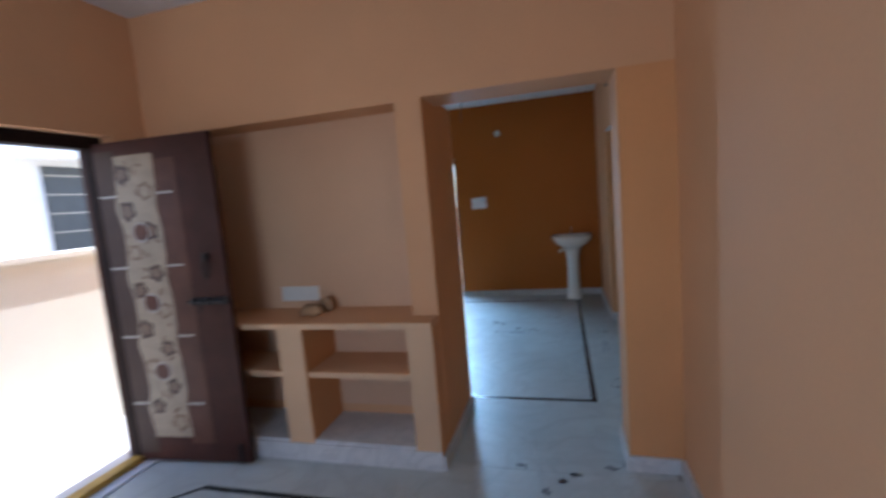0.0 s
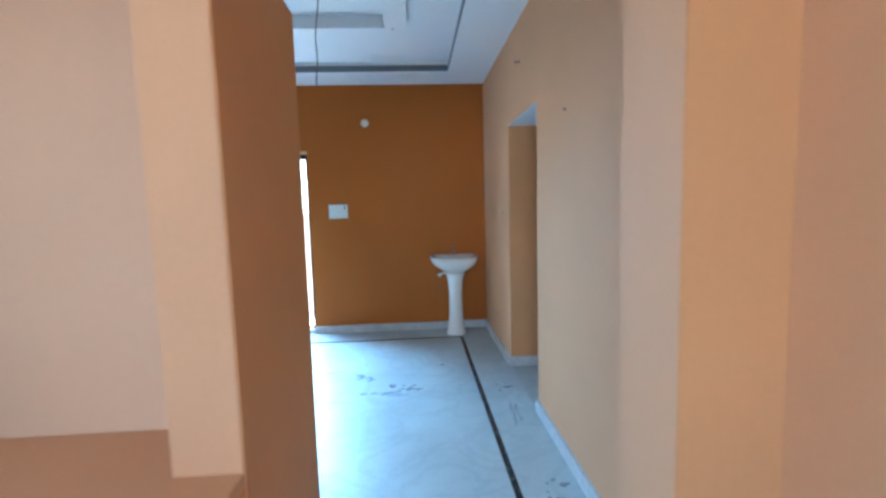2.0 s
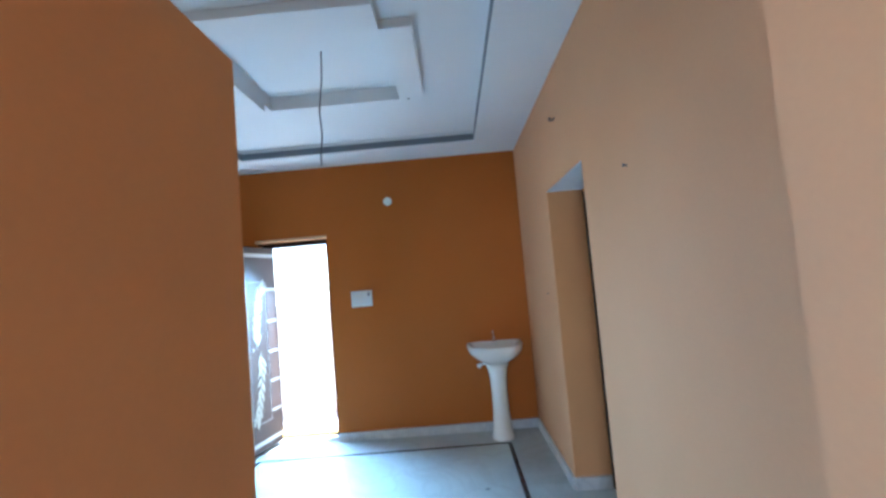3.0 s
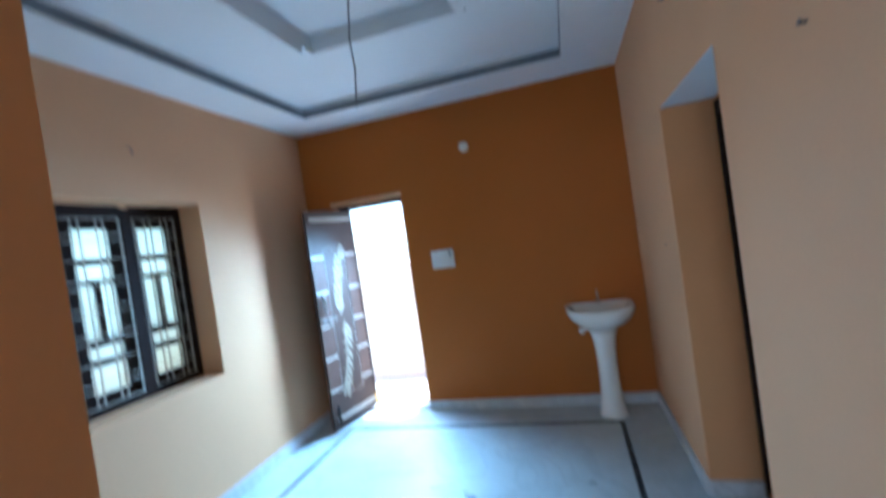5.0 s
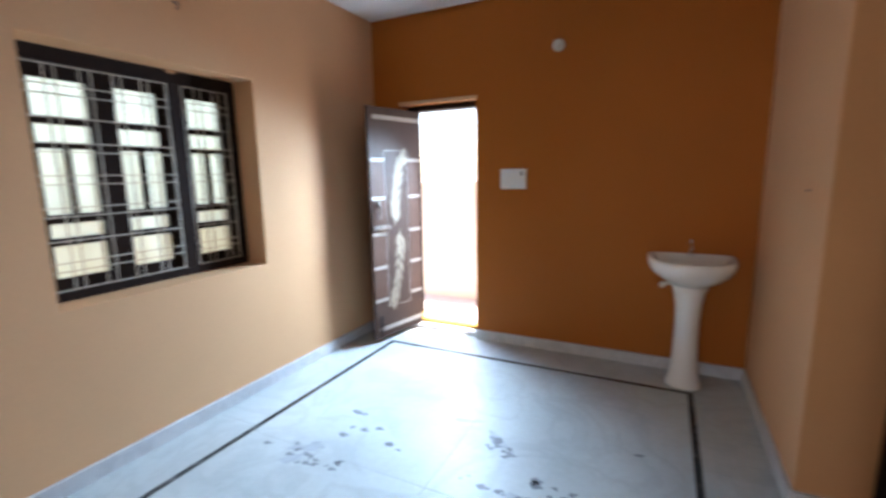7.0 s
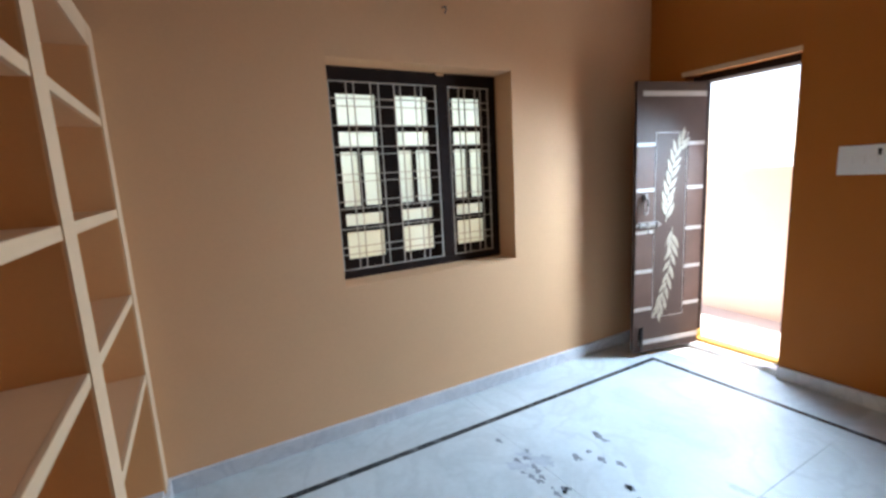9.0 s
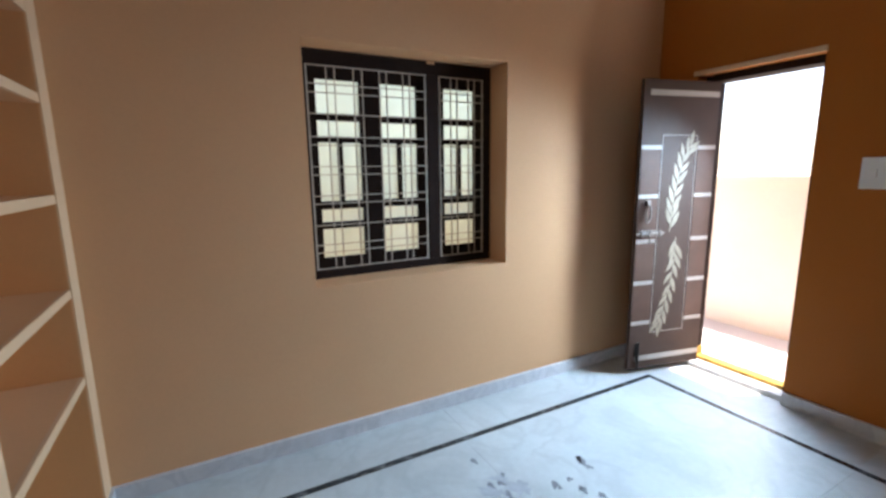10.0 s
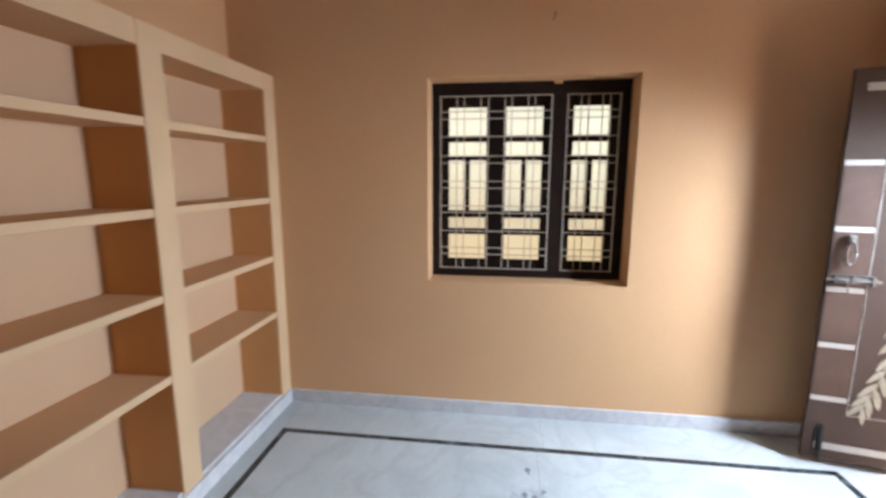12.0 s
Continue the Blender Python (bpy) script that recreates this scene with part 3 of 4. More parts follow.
def first_room_door():
    d = tagged(thing("door_2", (R1L, LY1, 0), "dark wooden frame of the outside doorway", "door frame"), kind="structure")
    part("door_frame", boxes((R1L - 0.19, LY1 - 0.075, 0, R1L - 0.09, LY1, LZ), (R1L - 0.19, LY0, 0, R1L - 0.09, LY0 + 0.06, LZ), (R1L - 0.19, LY0 + 0.06, LZ - 0.07, R1L - 0.09, LY1 - 0.075, LZ),
         bevel=0.003), M_DARKWOOD, d)
    part("threshold", boxes((R1L - 0.2, LY0, -0.05, R1L, LY1, 0.01)), M_SKIRT, d, "marble threshold slab")
    part("threshold_edge", boxes((R1L - 0.16, LY0 + 0.06, 0.01, R1L - 0.08, LY1 - 0.075, 0.045), bevel=0.004), M_YELLOW, d, "worn yellow painted sill")
    hx, hy, fx, fy = -3.235, -4.437, -2.37, -4.375
    L, H, T = math.hypot(fx - hx, fy - hy), 1.965, 0.034
    leaf = thing("outside_door_leaf", None, "open red brown door leaf with a cream floral strip", "door", m=pose(hx, hy, 0.02, 0, 0, math.degrees(math.atan2(fy - hy, fx - hx))))
    body = part("panel", boxes((0, 0, 0, L, T, H), bevel=0.003), M_DOOR2, leaf, local=True)
    f0, f1 = 0.225, 0.49
    # grey daylight sheen near the hinge is put into this band's colour
    part("hinge_band", boxes((0.06, -0.002, 0.05, f0 + 0.01, 0.001, H - 0.05)), M_DOOR, body, "hinge-side band coloured grey for daylight sheen", local=True)
    part("panel_band", boxes((f1 - 0.01, -0.002, 0.12, f1 + 0.15, 0.001, H - 0.12)), M_DOOR3, body, "lighter red brown laminate band", local=True)
    # the strip has wavy long edges
    bm = bmesh.new()
    n = 48
    rows = []
    for k in range(n + 1):
        z = 0.16 + 1.72 * k / n
        q = 0.014 * math.sin(z * 14.8) + 0.005 * math.sin(z * 31)
        rows.append([Vector((f0 + q, -0.004, z)), Vector((f1 + 0.6 * q, -0.004, z)), Vector((f1 + 0.6 * q, 0.0, z)), Vector((f0 + q, 0.0, z))])
    loft(bm, rows)
    strip = part("floral_strip", bm, M_FLORAL, body, "cream wavy strip with brown flowers", local=True)

    def plate(bm, ring, y0, y1):
        lo, hi = [bm.verts.new((q.x, y0, q.z)) for q in ring], [bm.verts.new((q.x, y1, q.z)) for q in ring]
        bm.faces.new(hi)
        for a in range(len(ring)):
            b = (a + 1) % len(ring)
            bm.faces.new((lo[a], lo[b], hi[b], hi[a]))

    def bloom(c, r, lobes, turn):
        ring = []
        for k in range(6 * lobes):
            a = 2 * math.pi * k / (6 * lobes)
            q = c + Vector((math.cos(a + turn), 0, math.sin(a + turn))) * r * (0.72 + 0.28 * abs(math.cos(lobes * a / 2)))
            ring.append(Vector((min(max(q.x, f0 + 0.012), f1 - 0.012), 0, q.z)))
        return ring

    rng = random.Random(5)
    for k in range(14):
        c = Vector(((f0 + 0.065 if k % 2 else f1 - 0.07) + rng.uniform(-0.012, 0.012), 0, 0.25 + k * 0.118 + rng.uniform(-0.012, 0.012)))
        lobes, r, turn = rng.choice((5, 6)), rng.uniform(0.052, 0.064), rng.uniform(0, 6)
        bm = bmesh.new()
        plate(bm, bloom(c, r, lobes, turn), -0.004, -0.0046)
        part("flower", bm, M_PETAL if k % 3 else M_PETAL2, strip, local=True)
        bm = bmesh.new()
        plate(bm, bloom(c, r * 0.62, lobes, turn), -0.0046, -0.0052)
        plate(bm, bloom(c, r * 0.3, lobes, turn + 0.5), -0.0052, -0.0058)
        part("petals", bm, M_PETAL2 if k % 3 else M_FLORAL, strip, "paler inner petals", local=True)
    for k in range(34):
        c = Vector((rng.uniform(f0 + 0.03, f1 - 0.03), 0, rng.uniform(0.2, 1.84)))
        a, r = rng.uniform(0, 6.28), rng.uniform(0.018, 0.034)
        d0, d1 = Vector((math.cos(a), 0, math.sin(a))), Vector((-math.sin(a), 0, math.cos(a)))
        bm = bmesh.new()
        plate(bm, [c + d0 * r * u + d1 * r * v for u, v in ((-1, 0), (-0.4, 0.4), (0.3, 0.4), (1, 0), (0.3, -0.4), (-0.4, -0.4))], -0.004, -0.0043)
        part("leaf_print", bm, M_PETAL2, strip, local=True)
    for z in (0.582, 1.007, 1.432):
        c = Vector(((f0 + f1) / 2 - 0.005, 0, z))
        bm = disc(bmesh.new(), c + Vector((0, -0.004, 0)), 0.058, 0.007, "y", 28)
        part("medallion_ring", bm, M_STRIP, body, "pale ring round a brown disc", local=True)
        part("medallion", disc(bmesh.new(), c + Vector((0, -0.006, 0)), 0.05, 0.007, "y", 28), M_DOOR3, body, "plain brown disc", local=True)
    for z in (0.37, 0.795, 1.22, 1.645):
        part("strip", boxes((f0 - 0.12, -0.004, z, f0 - 0.004, 0.001, z + 0.012)), M_STRIP, body, local=True)
        part("strip", boxes((f1 + 0.004, -0.004, z, f1 + 0.11, 0.001, z + 0.012)), M_STRIP, body, local=True)
    part("latch", bolt(L - 0.26, L + 0.015, 1.005, 0.0), M_BLACKIRON, leaf, "black sliding latch", local=True)
    part("handle", ring_handle(L - 0.11, 1.2, 0.0), M_BLACKIRON, leaf, "black pull handle", local=True, smooth=True)
    bm = bmesh.new()
    box(bm, L - 0.07, -0.012, 0.0, L - 0.05, 0, 0.12, 0.002)
    part("tower_bolt", bm, M_BLACKIRON, leaf, "black tower bolt", local=True)
    return leaf


first_room_door()


# side doorway
def side_door():
    d = tagged(thing("door_3", (TE + 0.05, SY0, 0), "dark wooden frame of the side doorway", "door frame"), kind="structure")
    a, b = TE + 0.001, TE + 0.1
    part("door_frame", boxes((a, SY1 - 0.035, 0, b, SY1 + 0.05, SZ - 0.02), (a, SY0 - 0.05, 0, b, SY0 + 0.035, SZ - 0.02), (a, SY0 + 0.035, SZ - 0.09, b, SY1 - 0.035, SZ - 0.02),
         bevel=0.004), M_DARKWOOD, d)
    part("threshold", boxes((a + 0.004, SY0 + 0.035, 0, b - 0.005, SY1 - 0.035, 0.03), bevel=0.004), M_SILL, d, "worn orange painted sill")
    w = tagged(thing("window_2", (S2X0, 1.3, S2Z0), "small side room window with pale louvres", "window"), kind="structure")
    t = 0.035
    part("window_frame", boxes((S2X0, 1.25, S2Z0, S2X0 + t, 1.33, S2Z1), (S2X1 - t, 1.25, S2Z0, S2X1, 1.33, S2Z1), (S2X0 + t, 1.25, S2Z0, S2X1 - t, 1.33, S2Z0 + t),
         (S2X0 + t, 1.25, S2Z1 - t, S2X1 - t, 1.33, S2Z1)), M_STRIP, w)
    for k in range(5):
        z = S2Z0 + 0.05 + 0.085 * k
        bm = boxes((S2X0 + t, -0.045, -0.003, S2X1 - t, 0.045, 0.003))
        bmesh.ops.transform(bm, matrix=Matrix.Translation((0, 1.29, z + 0.03)) @ Matrix.Rotation(radians(-50), 4, "X"), verts=bm.verts)
        part("louvre", bm, M_PANE_DARK, w, "tinted glass louvre").visible_shadow = False
    # extra pane, added only to dim the sky behind the louvres
    part("pane", boxes((S2X0 + t, 1.335, S2Z0 + t, S2X1 - t, 1.339, S2Z1 - t)), M_PANE_DARK, w, "added tinted pane dimming the sky").visible_shadow = False


side_door()


def steel_cupboard():
    x0, x1, y0, y1, h = 0.55, 1.12, -0.62, 0.12, 1.33
    c = thing("steel_cupboard", ((x0 + x1) / 2, y1, 0), "dark grey steel cupboard standing in the side room", "cupboard")
    part("body", boxes((x0, y0, 0.06, x1, y1, h), bevel=0.012), M_DARKPANEL, c)
    part("plinth", boxes((x0 + 0.02, y0 + 0.03, 0, x1 - 0.02, y1 - 0.02, 0.06)), M_BLACKIRON, c)
    mid = (x0 + x1) / 2
    for a, b, hx in ((x0 + 0.015, mid - 0.003, mid - 0.04), (mid + 0.003, x1 - 0.015, mid + 0.04)):
        door = part("door", boxes((a, y0 - 0.016, 0.09, b, y0, h - 0.03), bevel=0.004), M_DARKPANEL, c)
        part("handle", boxes((hx - 0.008, y0 - 0.04, 0.66, hx + 0.008, y0 - 0.014, 0.78), bevel=0.003), M_STEEL, door, "dull steel handle")


steel_cupboard()


# ---- basin ----
def basin():
    cx, wall_y = -0.382, -0.002
    b = thing("pedestal_basin", (cx, -0.25, 0), "white ceramic pedestal wash basin in the corner", "wash basin")

    def outline(w, d, z, back=0.0, seg=28):
        ring = []
        for k in range(seg):
            a = 2 * math.pi * k / seg
            c, s = math.cos(a), math.sin(a)
            x = w * math.copysign(abs(c) ** 0.62, c)
            y = (0.055 if s > 0 else 1.0) * math.copysign(abs(s) ** (0.4 if s > 0 else 0.8), s)
            ring.append(Vector((cx + x, wall_y - 0.06 - back + (y * d if s <= 0 else y), z)))
        return ring

    bm = bmesh.new()
    loft(bm, [outline(0.09, 0.17, 0.67, 0.05), outline(0.125, 0.25, 0.70, 0.03), outline(0.19, 0.33, 0.735, 0.01), outline(0.238, 0.372, 0.772), outline(0.262, 0.388, 0.81),
              outline(0.268, 0.392, 0.84), outline(0.266, 0.39, 0.858), outline(0.258, 0.383, 0.867), outline(0.24, 0.365, 0.866), outline(0.218, 0.325, 0.858, 0.05),
              outline(0.185, 0.26, 0.80, 0.08), outline(0.10, 0.17, 0.762, 0.12), outline(0.03, 0.05, 0.752, 0.17)])
    bowl = part("bowl", bm, M_CERAMIC, b, smooth=True)
    bm = bmesh.new()
    disc(bm, (cx, -0.24, 0.754), 0.018, 0.004)
    part("drain", bm, M_CHROME, bowl, "chrome drain")

    def oval(rx, ry, z, cy=-0.23):
        return [Vector((cx + rx * math.cos(a), cy + ry * math.sin(a), z)) for a in (2 * math.pi * k / 24 for k in range(24))]

    bm = bmesh.new()
    loft(bm, [oval(0.108, 0.1, 0.0), oval(0.108, 0.1, 0.02), oval(0.098, 0.092, 0.05), oval(0.085, 0.08, 0.12), oval(0.076, 0.072, 0.25), oval(0.074, 0.07, 0.42),
              oval(0.08, 0.074, 0.56), oval(0.093, 0.085, 0.64), oval(0.11, 0.1, 0.69)])
    part("pedestal", bm, M_CERAMIC, b, smooth=True)
    bm = bmesh.new()
    disc(bm, (cx, -0.07, 0.875), 0.022, 0.02)
    tube(bm, [(cx, -0.07, 0.87), (cx, -0.07, 0.93), (cx, -0.075, 0.94), (cx, -0.12, 0.945), (cx, -0.16, 0.935), (cx, -0.165, 0.915)], 0.009, 10)
    tube(bm, [(cx, -0.07, 0.94), (cx, -0.06, 0.975)], 0.011, 10)
    part("faucet", bm, M_CHROME, b, "chrome pillar tap", smooth=True)
    bm = bmesh.new()
    tube(bm, [(cx - 0.03, -0.12, 0.68), (cx - 0.13, -0.1, 0.665), (cx - 0.16, -0.06, 0.64), (cx - 0.16, -0.002, 0.63)], 0.012, 10)
    disc(bm, (cx - 0.16, -0.008, 0.63), 0.022, 0.012, "y")
    part("waste_pipe", bm, M_PLASTIC, b, "white angle valve and pipe", smooth=True)
    return b


basin()


# ---- small fixtures ----
def switch_plate(name, x0, x1, z0, z1, y, n, label):
    s = thing(name, ((x0 + x1) / 2, y, z0), label, "switch plate")
    part("plate", boxes((x0, y - 0.014, z0, x1, y, z1), bevel=0.004), M_PLASTIC, s)
    w = (x1 - x0) / (n + 1)
    for k in range(n):
        c = x0 + w * (k + 1)
        part("switch", boxes((c - w * 0.28, y - 0.02, (z0 + z1) / 2 - 0.02, c + w * 0.28, y - 0.0135, (z0 + z1) / 2 + 0.02), bevel=0.002), M_PLASTIC, s)
    return s


sw = switch_plate("switch_plate", -1.765, -1.555, 1.313, 1.472, 0.0, 3, "white plastic switch board on the orange wall")
part("indicator", boxes((-1.595, -0.0165, 1.415, -1.58, -0.0135, 1.45)), M_BLACKIRON, sw, "small dark indicator")
switch_plate("switch_plate", -2.345, -2.068, 0.905, 1.0, NB - 0.007, 4, "white plastic switch board in the wall niche")


def lamp_holder(at, axis, label):
    h = thing("lamp_holder", at, label, "lamp holder")
    s = {"y": Vector((0, -1, 0)), "x": Vector((-1, 0, 0))}[axis]
    bm = bmesh.new()
    disc(bm, Vector(at) + s * 0.009, 0.042, 0.018, axis, 24)
    part("base", bm, M_PLASTIC, h, smooth=False)
    bm = bmesh.new()
    disc(bm, Vector(at) + s * 0.04, 0.022, 0.05, axis, 20)
    disc(bm, Vector(at) + s * 0.062, 0.026, 0.012, axis, 20)
    part("socket", bm, M_PLASTIC, h)
    return h


lamp_holder((-1.325, 0.0, 2.356), "y", "white plastic lamp holder high on the orange wall")

bm = tube(bmesh.new(), [(-0.0, -1.75, 2.465), (-0.02, -1.74, 2.455), (-0.028, -1.72, 2.465), (-0.02, -1.69, 2.485), (-0.01, -1.67, 2.495)], 0.005, 8)
solo("wire_stub", bm, M_WIRE, "loose grey wire ends sticking out of the wall", "wire", (0, -1.72, 2.45))
bm = tube(bmesh.new(), [(0.002, -2.757, 1.906), (-0.014, -2.757, 1.909)], 0.004, 8)
disc(bm, (-0.014, -2.757, 1.909), 0.007, 0.003, "x", 12)
solo("nail", bm, M_WIRE, "dark iron nail in the peach wall", "nail", (0, -2.757, 1.9))
bm = tube(bmesh.new(), [(-0.94, -1.41, 2.872), (-0.94, -1.41, 2.83), (-0.93, -1.41, 2.818), (-0.92, -1.41, 2.825)], 0.004, 8)
disc(bm, (-0.94, -1.41, 2.867), 0.014, 0.006, "z", 14)
solo("ceiling_hook", bm, M_WIRE, "small dark hook in the white ceiling", "hook", (-0.94, -1.41, 2.87))
bm = tube(bmesh.new(), [(0.002, -1.034, 1.344), (-0.008, -1.034, 1.344)], 0.005, 8)
solo("nail", bm, M_WIRE, "small dark peg in the peach wall", "nail", (0, -1.034, 1.33))
bm = tube(bmesh.new(), [(XL - 0.002, -1.83, 2.37), (XL + 0.03, -1.83, 2.365), (XL + 0.045, -1.835, 2.345), (XL + 0.035, -1.84, 2.325)], 0.004, 8)
solo("wall_hook", bm, M_WIRE, "small dark iron hook high on the wall", "hook", (XL, -1.83, 2.33))
fw = thing("ceiling_wire", (-1.43, -1.88, 2.97), "thin grey fan wire hanging from the ceiling", "wire")
part("cord", tube(bmesh.new(), [(-1.405, -1.88, 2.972), (-1.412, -1.882, 2.8), (-1.44, -1.878, 2.6), (-1.432, -1.88, 2.45), (-1.45, -1.882, 2.3), (-1.445, -1.88, 2.27), (-1.457, -1.88, 2.262)], 0.0045, 8), M_WIRE, fw)


def lump(name, c, r, label, seed):
    bm = bmesh.new()
    bmesh.ops.create_icosphere(bm, subdivisions=3, radius=1.0)
    for v in bm.verts:
        q = 1 + 0.28 * noise.noise(v.co * 1.7 + Vector((seed, 0, 0))) + 0.1 * noise.noise(v.co * 5)
        v.co = Vector((v.co.x * r[0] * q, v.co.y * r[1] * q, max(-0.55, v.co.z) * r[2] * q))
    lo = min(v.co.z for v in bm.verts)
    bmesh.ops.translate(bm, verts=bm.verts, vec=Vector(c) - Vector((0, 0, lo)))
    return solo(name, bm, M_CEMENT, label, "cement lump", c, smooth=True)


lump("cement_lump", (-2.02, -4.1, 0.852), (0.075, 0.05, 0.045), "grey cement lump lying on the niche counter", 2.0)
lump("cement_lump", (-1.975, -3.995, 0.852), (0.045, 0.03, 0.058), "small brown plaster piece beside the switch board", 7.0)


# ---- trees and far things outside ----
def tree(at, h, seed):
    rng = random.Random(seed)
    t = thing("tree", at, "green leafy tree beyond the compound wall", "tree", "trees beyond the wall")
    base = Vector(at)
    bm = bmesh.new()
    loft(bm, [[base + Vector((r * math.cos(a), r * math.sin(a), z)) for a in (2 * math.pi * k / 10 for k in range(10))] for r, z in ((0.22, 0), (0.16, h * 0.2), (0.12, h * 0.45), (0.05, h * 0.75))])
    tips = []
    for k in range(9):
        a = rng.uniform(0, 6.28)
        z = h * rng.uniform(0.3, 0.6)
        tip = base + Vector((math.cos(a) * h * rng.uniform(0.2, 0.38), math.sin(a) * h * rng.uniform(0.2, 0.38), z + h * rng.uniform(0.1, 0.35)))
        tube(bm, [base + Vector((0, 0, z)), (base + Vector((0, 0, z))).lerp(tip, 0.5) + Vector((0, 0, 0.1)), tip], 0.045, 6)
        tips.append(tip)
    part("trunk", bm, M_BARK, t)
    verts, faces = [], []
    for k in range(2600):
        c = rng.choice(tips) + Vector((rng.gauss(0, 1), rng.gauss(0, 1), rng.gauss(0, 0.75))) * h * 0.11
        q = Euler((rng.uniform(0, 6.28), rng.uniform(0, 6.28), rng.uniform(0, 6.28))).to_matrix()
        s = rng.uniform(0.1, 0.2)
        i = len(verts)
        for u, v in ((-1, 0), (0, 0.45), (1, 0), (0, -0.45)):
            verts.append(tuple(c - base + q @ Vector((u * s, v * s, 0.15 * s * (u * u)))))
        faces.append((i, i + 1, i + 2, i + 3))
    me = bpy.data.meshes.new("crown")
    me.from_pydata(verts, [], faces)
    me.materials.append(M_LEAF)
    ob = new("crown", me)
    ob.parent = t
    tagged(ob, kind="stuff")


for i, (x, y, h) in enumerate(((-14.3, 15, 1.3), (-15.2, 15.6, 1.25), (-16.6, 17, 1.5), (-19.5, 19, 1.6), (-18.6, 22, 1.8))):
    tree((x, y, -0.16), h, i)


def white_house():
    h = thing("white_house", (-9.5, -3.0, -0.16), "white painted neighbouring house with a dark window", "house")
    x = -7.5
    part("wall", boxes((x - 4, -9, -0.16, x, -0.4, 6.2)), M_OUTWHITE, h)
    part("roof", boxes((x - 4.3, -9.3, 6.2, x + 0.3, -0.1, 6.4)), M_OUTWHITE, h)
    part("canopy", boxes((x, -2.1, 2.5, x + 0.45, -0.6, 2.62), bevel=0.01), M_OUTWHITE, h, "white concrete window canopy")
    win = part("window", boxes((x, -1.8, 1.0, x + 0.03, -0.9, 2.42)), M_DARKPANEL, h, "dark barred window")
    for k in range(5):
        part("bar", boxes((x + 0.03, -1.8, 1.2 + k * 0.27, x + 0.045, -0.9, 1.22 + k * 0.27)), M_GRILLE, win)


white_house()


# ---- floor ----
floor = setting("floor", boxes((-3.21, R1B, -0.14, 3.4, 0.03, -0.004), (TE, 0.03, -0.14, 3.4, 1.4, -0.004)), M_JOINT, "white veined marble slab floor with dark inlaid borders", "floor")


def slab(x0, y0, x1, y1, material=M_MARBLE, name="marble_slab", g=0.0012, top=0.0):
    part(name, boxes((x0 + g, y0 + g, -0.02, x1 - g, y1 - g, top)), material, floor)


# hall: border strips as dark inlay, two by two slabs inside, long slabs outside
IX0, IX1, IY0, IY1, IW = -2.648, -0.322, -3.365, -0.347, 0.036
for x0, y0, x1, y1 in ((IX0, IY0, IX0 + IW, IY1), (IX1 - IW, IY0, IX1, IY1), (IX0 + IW, IY1 - IW, IX1 - IW, IY1), (IX0 + IW, IY0, IX1 - IW, IY0 + IW)):
    slab(x0, y0, x1, y1, M_INLAY, "inlay_strip", 0.0, 0.0006)
mx, my = -1.49, -1.875
for x0, x1 in ((IX0 + IW, mx), (mx, IX1 - IW)):
    for y0, y1 in ((IY0 + IW, my), (my, IY1 - IW)):
        slab(x0, y0, x1, y1)
for x0, y0, x1, y1 in ((XL, IY0, IX0, -1.83), (XL, -1.83, IX0, 0.03), (IX1, -2.4, 0.0, -1.2), (IX1, IY0, 0.0, -2.4), (IX1, -1.2, 0, 0.03), (IX0, IY1, -1.5, 0.03), (-1.5, IY1, IX1, 0.03),
                       (XL, YB, -1.5, IY0), (-1.5, -4.2, 0.0, IY0), (0.0, SY0, 0.6, SY1), (0.6, -3.2, 1.9, 1.2), (1.9, -3.2, 3.2, 1.2), (TE, SY1, 0.6, 1.2), (TE, -3.2, 0.6, SY0)):
    slab(x0, y0, x1, y1)
# first room
JX0, JX1, JY0, JY1, JW = -2.66, -0.6, -7.6, -4.575, 0.036
C = 0.14
bm = bmesh.new()
box(bm, JX0, JY0, -0.02, JX0 + JW, JY1 - C, 0.0006)
box(bm, JX0 + C, JY1 - JW, -0.02, JX1, JY1, 0.0006)
box(bm, JX1 - JW, JY0, -0.02, JX1, JY1 - JW, 0.0006)
loft(bm, [[(JX0, JY1 - C, -0.02), (JX0 + JW, JY1 - C, -0.02), (JX0 + JW, JY1 - C, 0.0006), (JX0, JY1 - C, 0.0006)],
          [(JX0 + C, JY1, -0.02), (JX0 + C, JY1 - JW, -0.02), (JX0 + C, JY1 - JW, 0.0006), (JX0 + C, JY1, 0.0006)]])
part("inlay_strip", bm, M_INLAY, floor)
for x0, x1 in ((R1L - 0.05, -2.0), (-2.0, -1.0), (-1.0, 0.05)):
    for y0, y1 in ((-8.2, -6.6), (-6.6, -5.2), (-5.2, -4.2)):
        slab(x0, y0, x1, y1, top=-0.0006)


def stain(cx, cy, r, n, seed, stretch=(1.0, 1.0)):
    rng = random.Random(seed)
    bm = bmesh.new()
    for k in range(n):
        x, y = cx + rng.gauss(0, r * stretch[0]), cy + rng.gauss(0, r * stretch[1])
        s = rng.uniform(0.008, 0.026)
        ph = rng.uniform(0, 6)
        ring = [Vector((x + s * (1 + 0.45 * math.sin(2 * a + ph) + 0.2 * math.sin(5 * a)) * math.cos(a), y + s * 0.7 * (1 + 0.4 * math.sin(3 * a + ph)) * math.sin(a), 0.0016)) for a in (2 * math.pi * j / 14 for j in range(14))]
        bm.faces.new([bm.verts.new(q) for q in ring])
    part("stain", bm, M_STAIN, floor, "dark dried cement splashes")


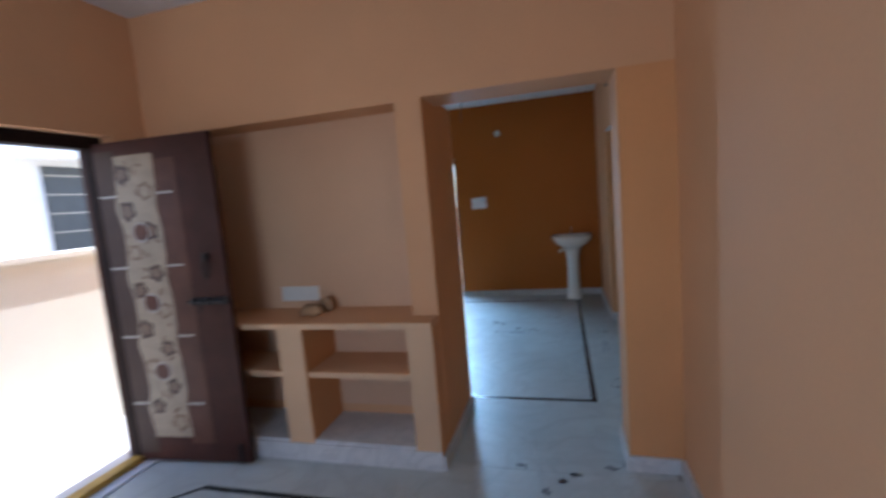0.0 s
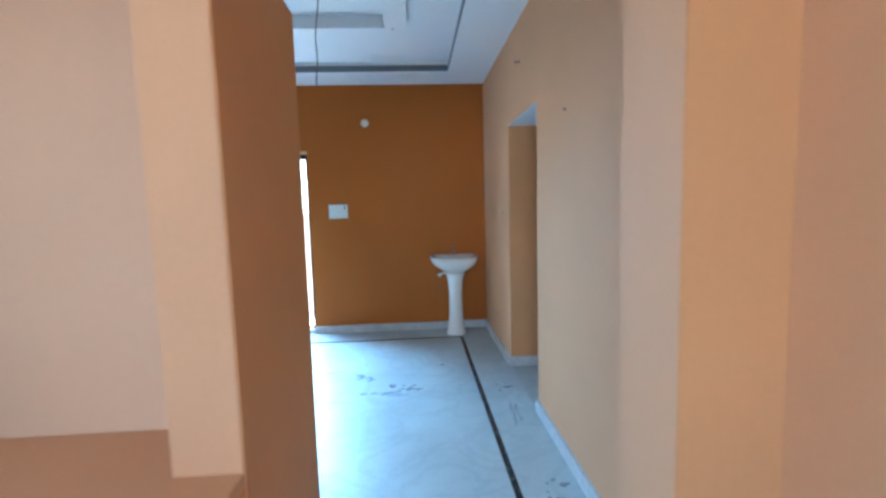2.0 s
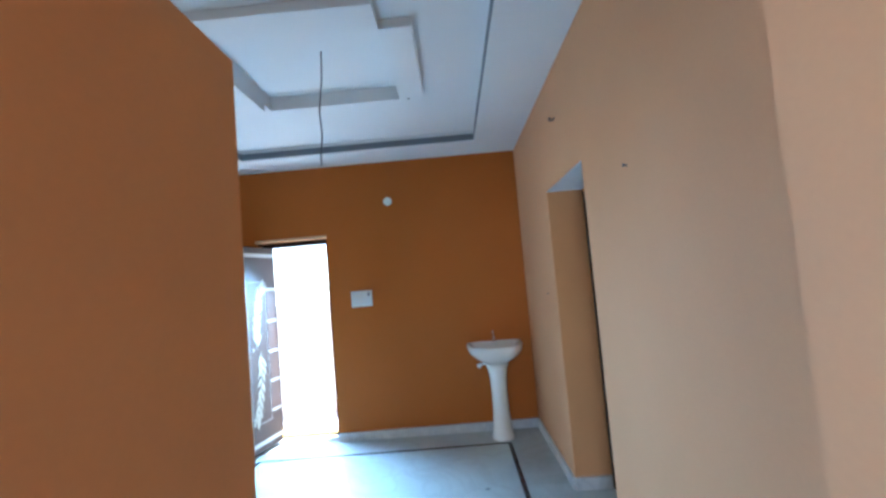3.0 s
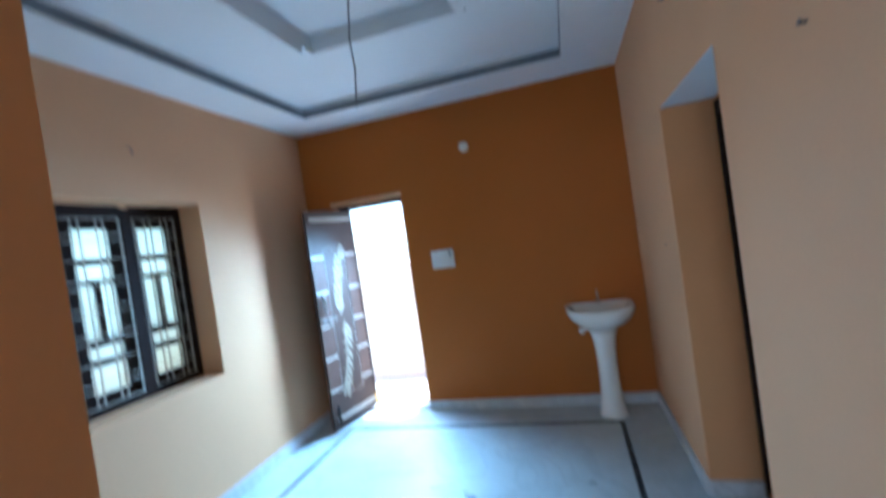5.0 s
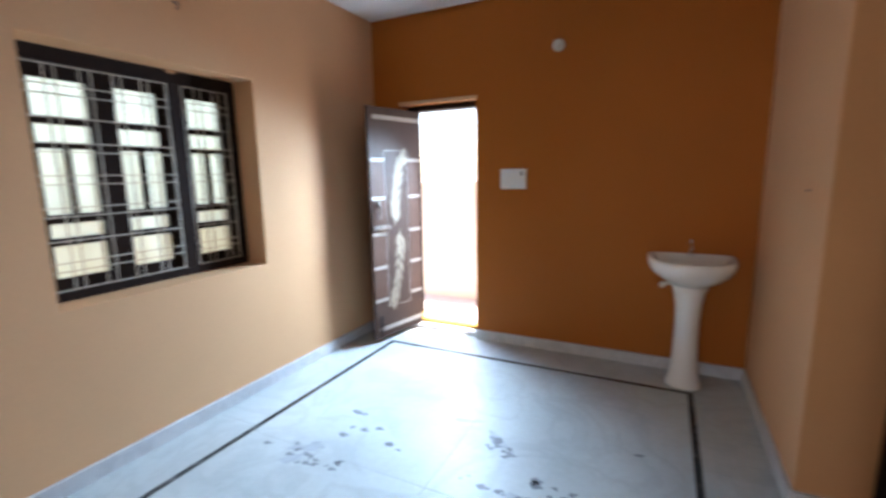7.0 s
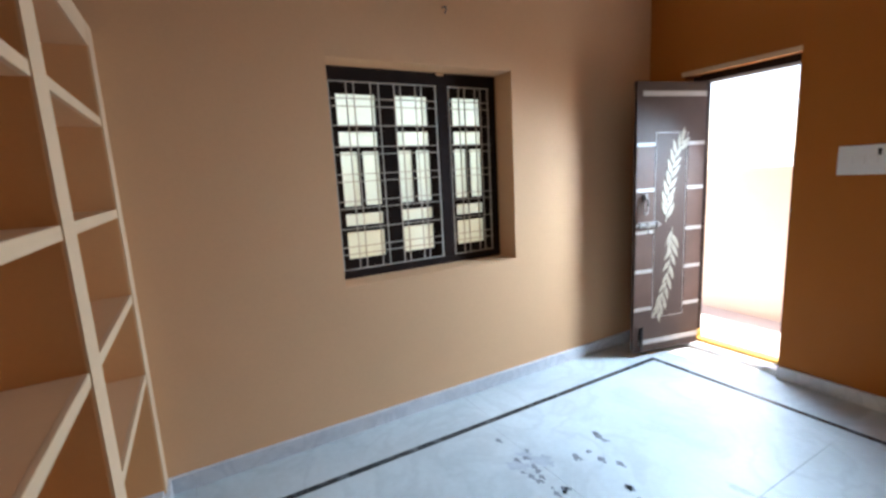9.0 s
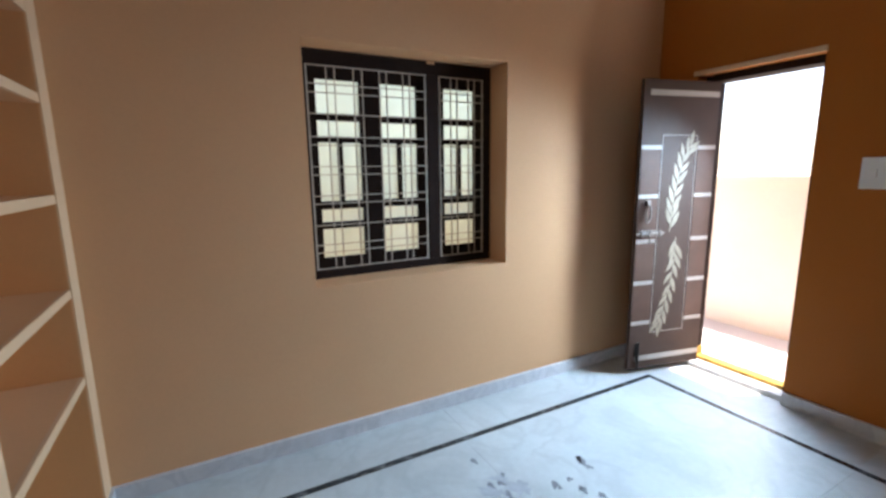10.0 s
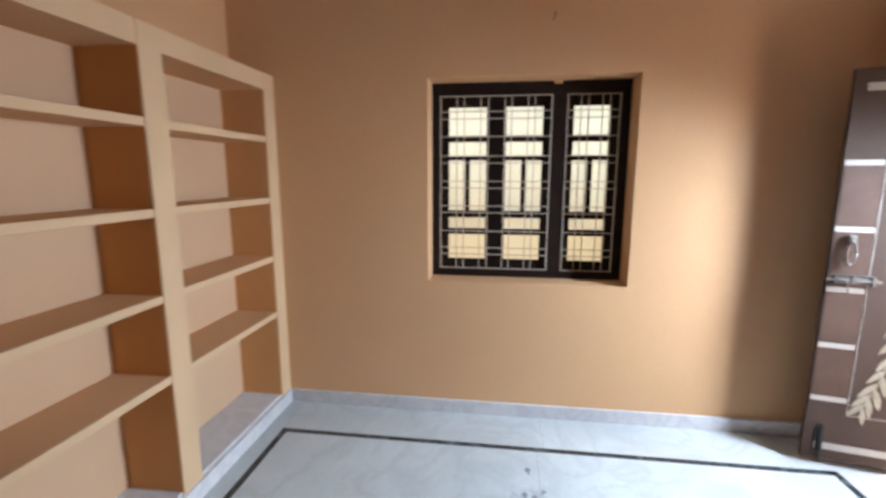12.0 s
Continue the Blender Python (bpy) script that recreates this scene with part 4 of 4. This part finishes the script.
def smear(cx, cy, length, width, turn, seed):
    """A dragged, ragged pale cement smear."""
    rng = random.Random(seed)
    bm = bmesh.new()
    c, sn = math.cos(radians(turn)), math.sin(radians(turn))
    for k in range(5):
        u0, v0 = rng.uniform(-0.4, 0.3) * length, rng.uniform(-0.5, 0.5) * width
        l, w, ph = length * rng.uniform(0.25, 0.6), width * rng.uniform(0.12, 0.3), rng.uniform(0, 6)
        ring = []
        for j in range(26):
            a = 2 * math.pi * j / 26
            rag = 1 + 0.25 * math.sin(3 * a + ph) + 0.2 * math.sin(7 * a + 2 * ph) + 0.12 * rng.uniform(-1, 1)
            u, v = u0 + l * 0.5 * rag * math.cos(a), v0 + w * rag * math.sin(a)
            ring.append(bm.verts.new((cx + u * c - v * sn, cy + u * sn + v * c, 0.0007 + 0.0001 * k)))
        bm.faces.new(ring)
    part("smear", bm, M_SMEAR, floor, "pale grey cement smear")


smear(-2.19, -1.9, 0.2, 0.13, 30, 1)
smear(-1.27, -1.43, 0.24, 0.08, -50, 2)
smear(-1.04, -1.78, 0.3, 0.1, -10, 3)
smear(-1.52, -1.27, 0.22, 0.05, 15, 11)
smear(-0.16, -2.2, 0.3, 0.06, 85, 5)
stain(-2.04, -1.61, 0.03, 4, 1, (2.2, 1.2))
stain(-2.1, -1.69, 0.012, 3, 12)
stain(-2.18, -1.92, 0.055, 12, 2, (1.3, 0.7))
stain(-1.97, -1.94, 0.03, 4, 13)
stain(-2.19, -1.475, 0.025, 5, 14, (2.0, 0.5))
stain(-1.83, -1.66, 0.015, 3, 15, (2.0, 0.5))
stain(-1.3, -1.4, 0.03, 9, 3)
stain(-1.22, -1.48, 0.022, 7, 16)
stain(-1.034, -1.628, 0.016, 6, 4)
stain(-0.9, -1.7, 0.035, 12, 5, (1.8, 0.8))
stain(-1.1, -1.755, 0.04, 9, 17, (2.0, 0.5))
stain(-0.6, -1.21, 0.008, 2, 18)
stain(-0.649, -4.373, 0.01, 3, 20)
stain(-0.567, -4.290, 0.01, 3, 21)
stain(-0.500, -4.215, 0.01, 3, 22)
stain(-0.317, -4.127, 0.01, 3, 23)
stain(-0.242, -4.087, 0.01, 3, 24)
stain(-0.768, -4.180, 0.01, 3, 25)
stain(-0.16, -1.78, 0.05, 8, 8)
stain(-0.14, -3.0, 0.05, 6, 9, (0.8, 2.0))
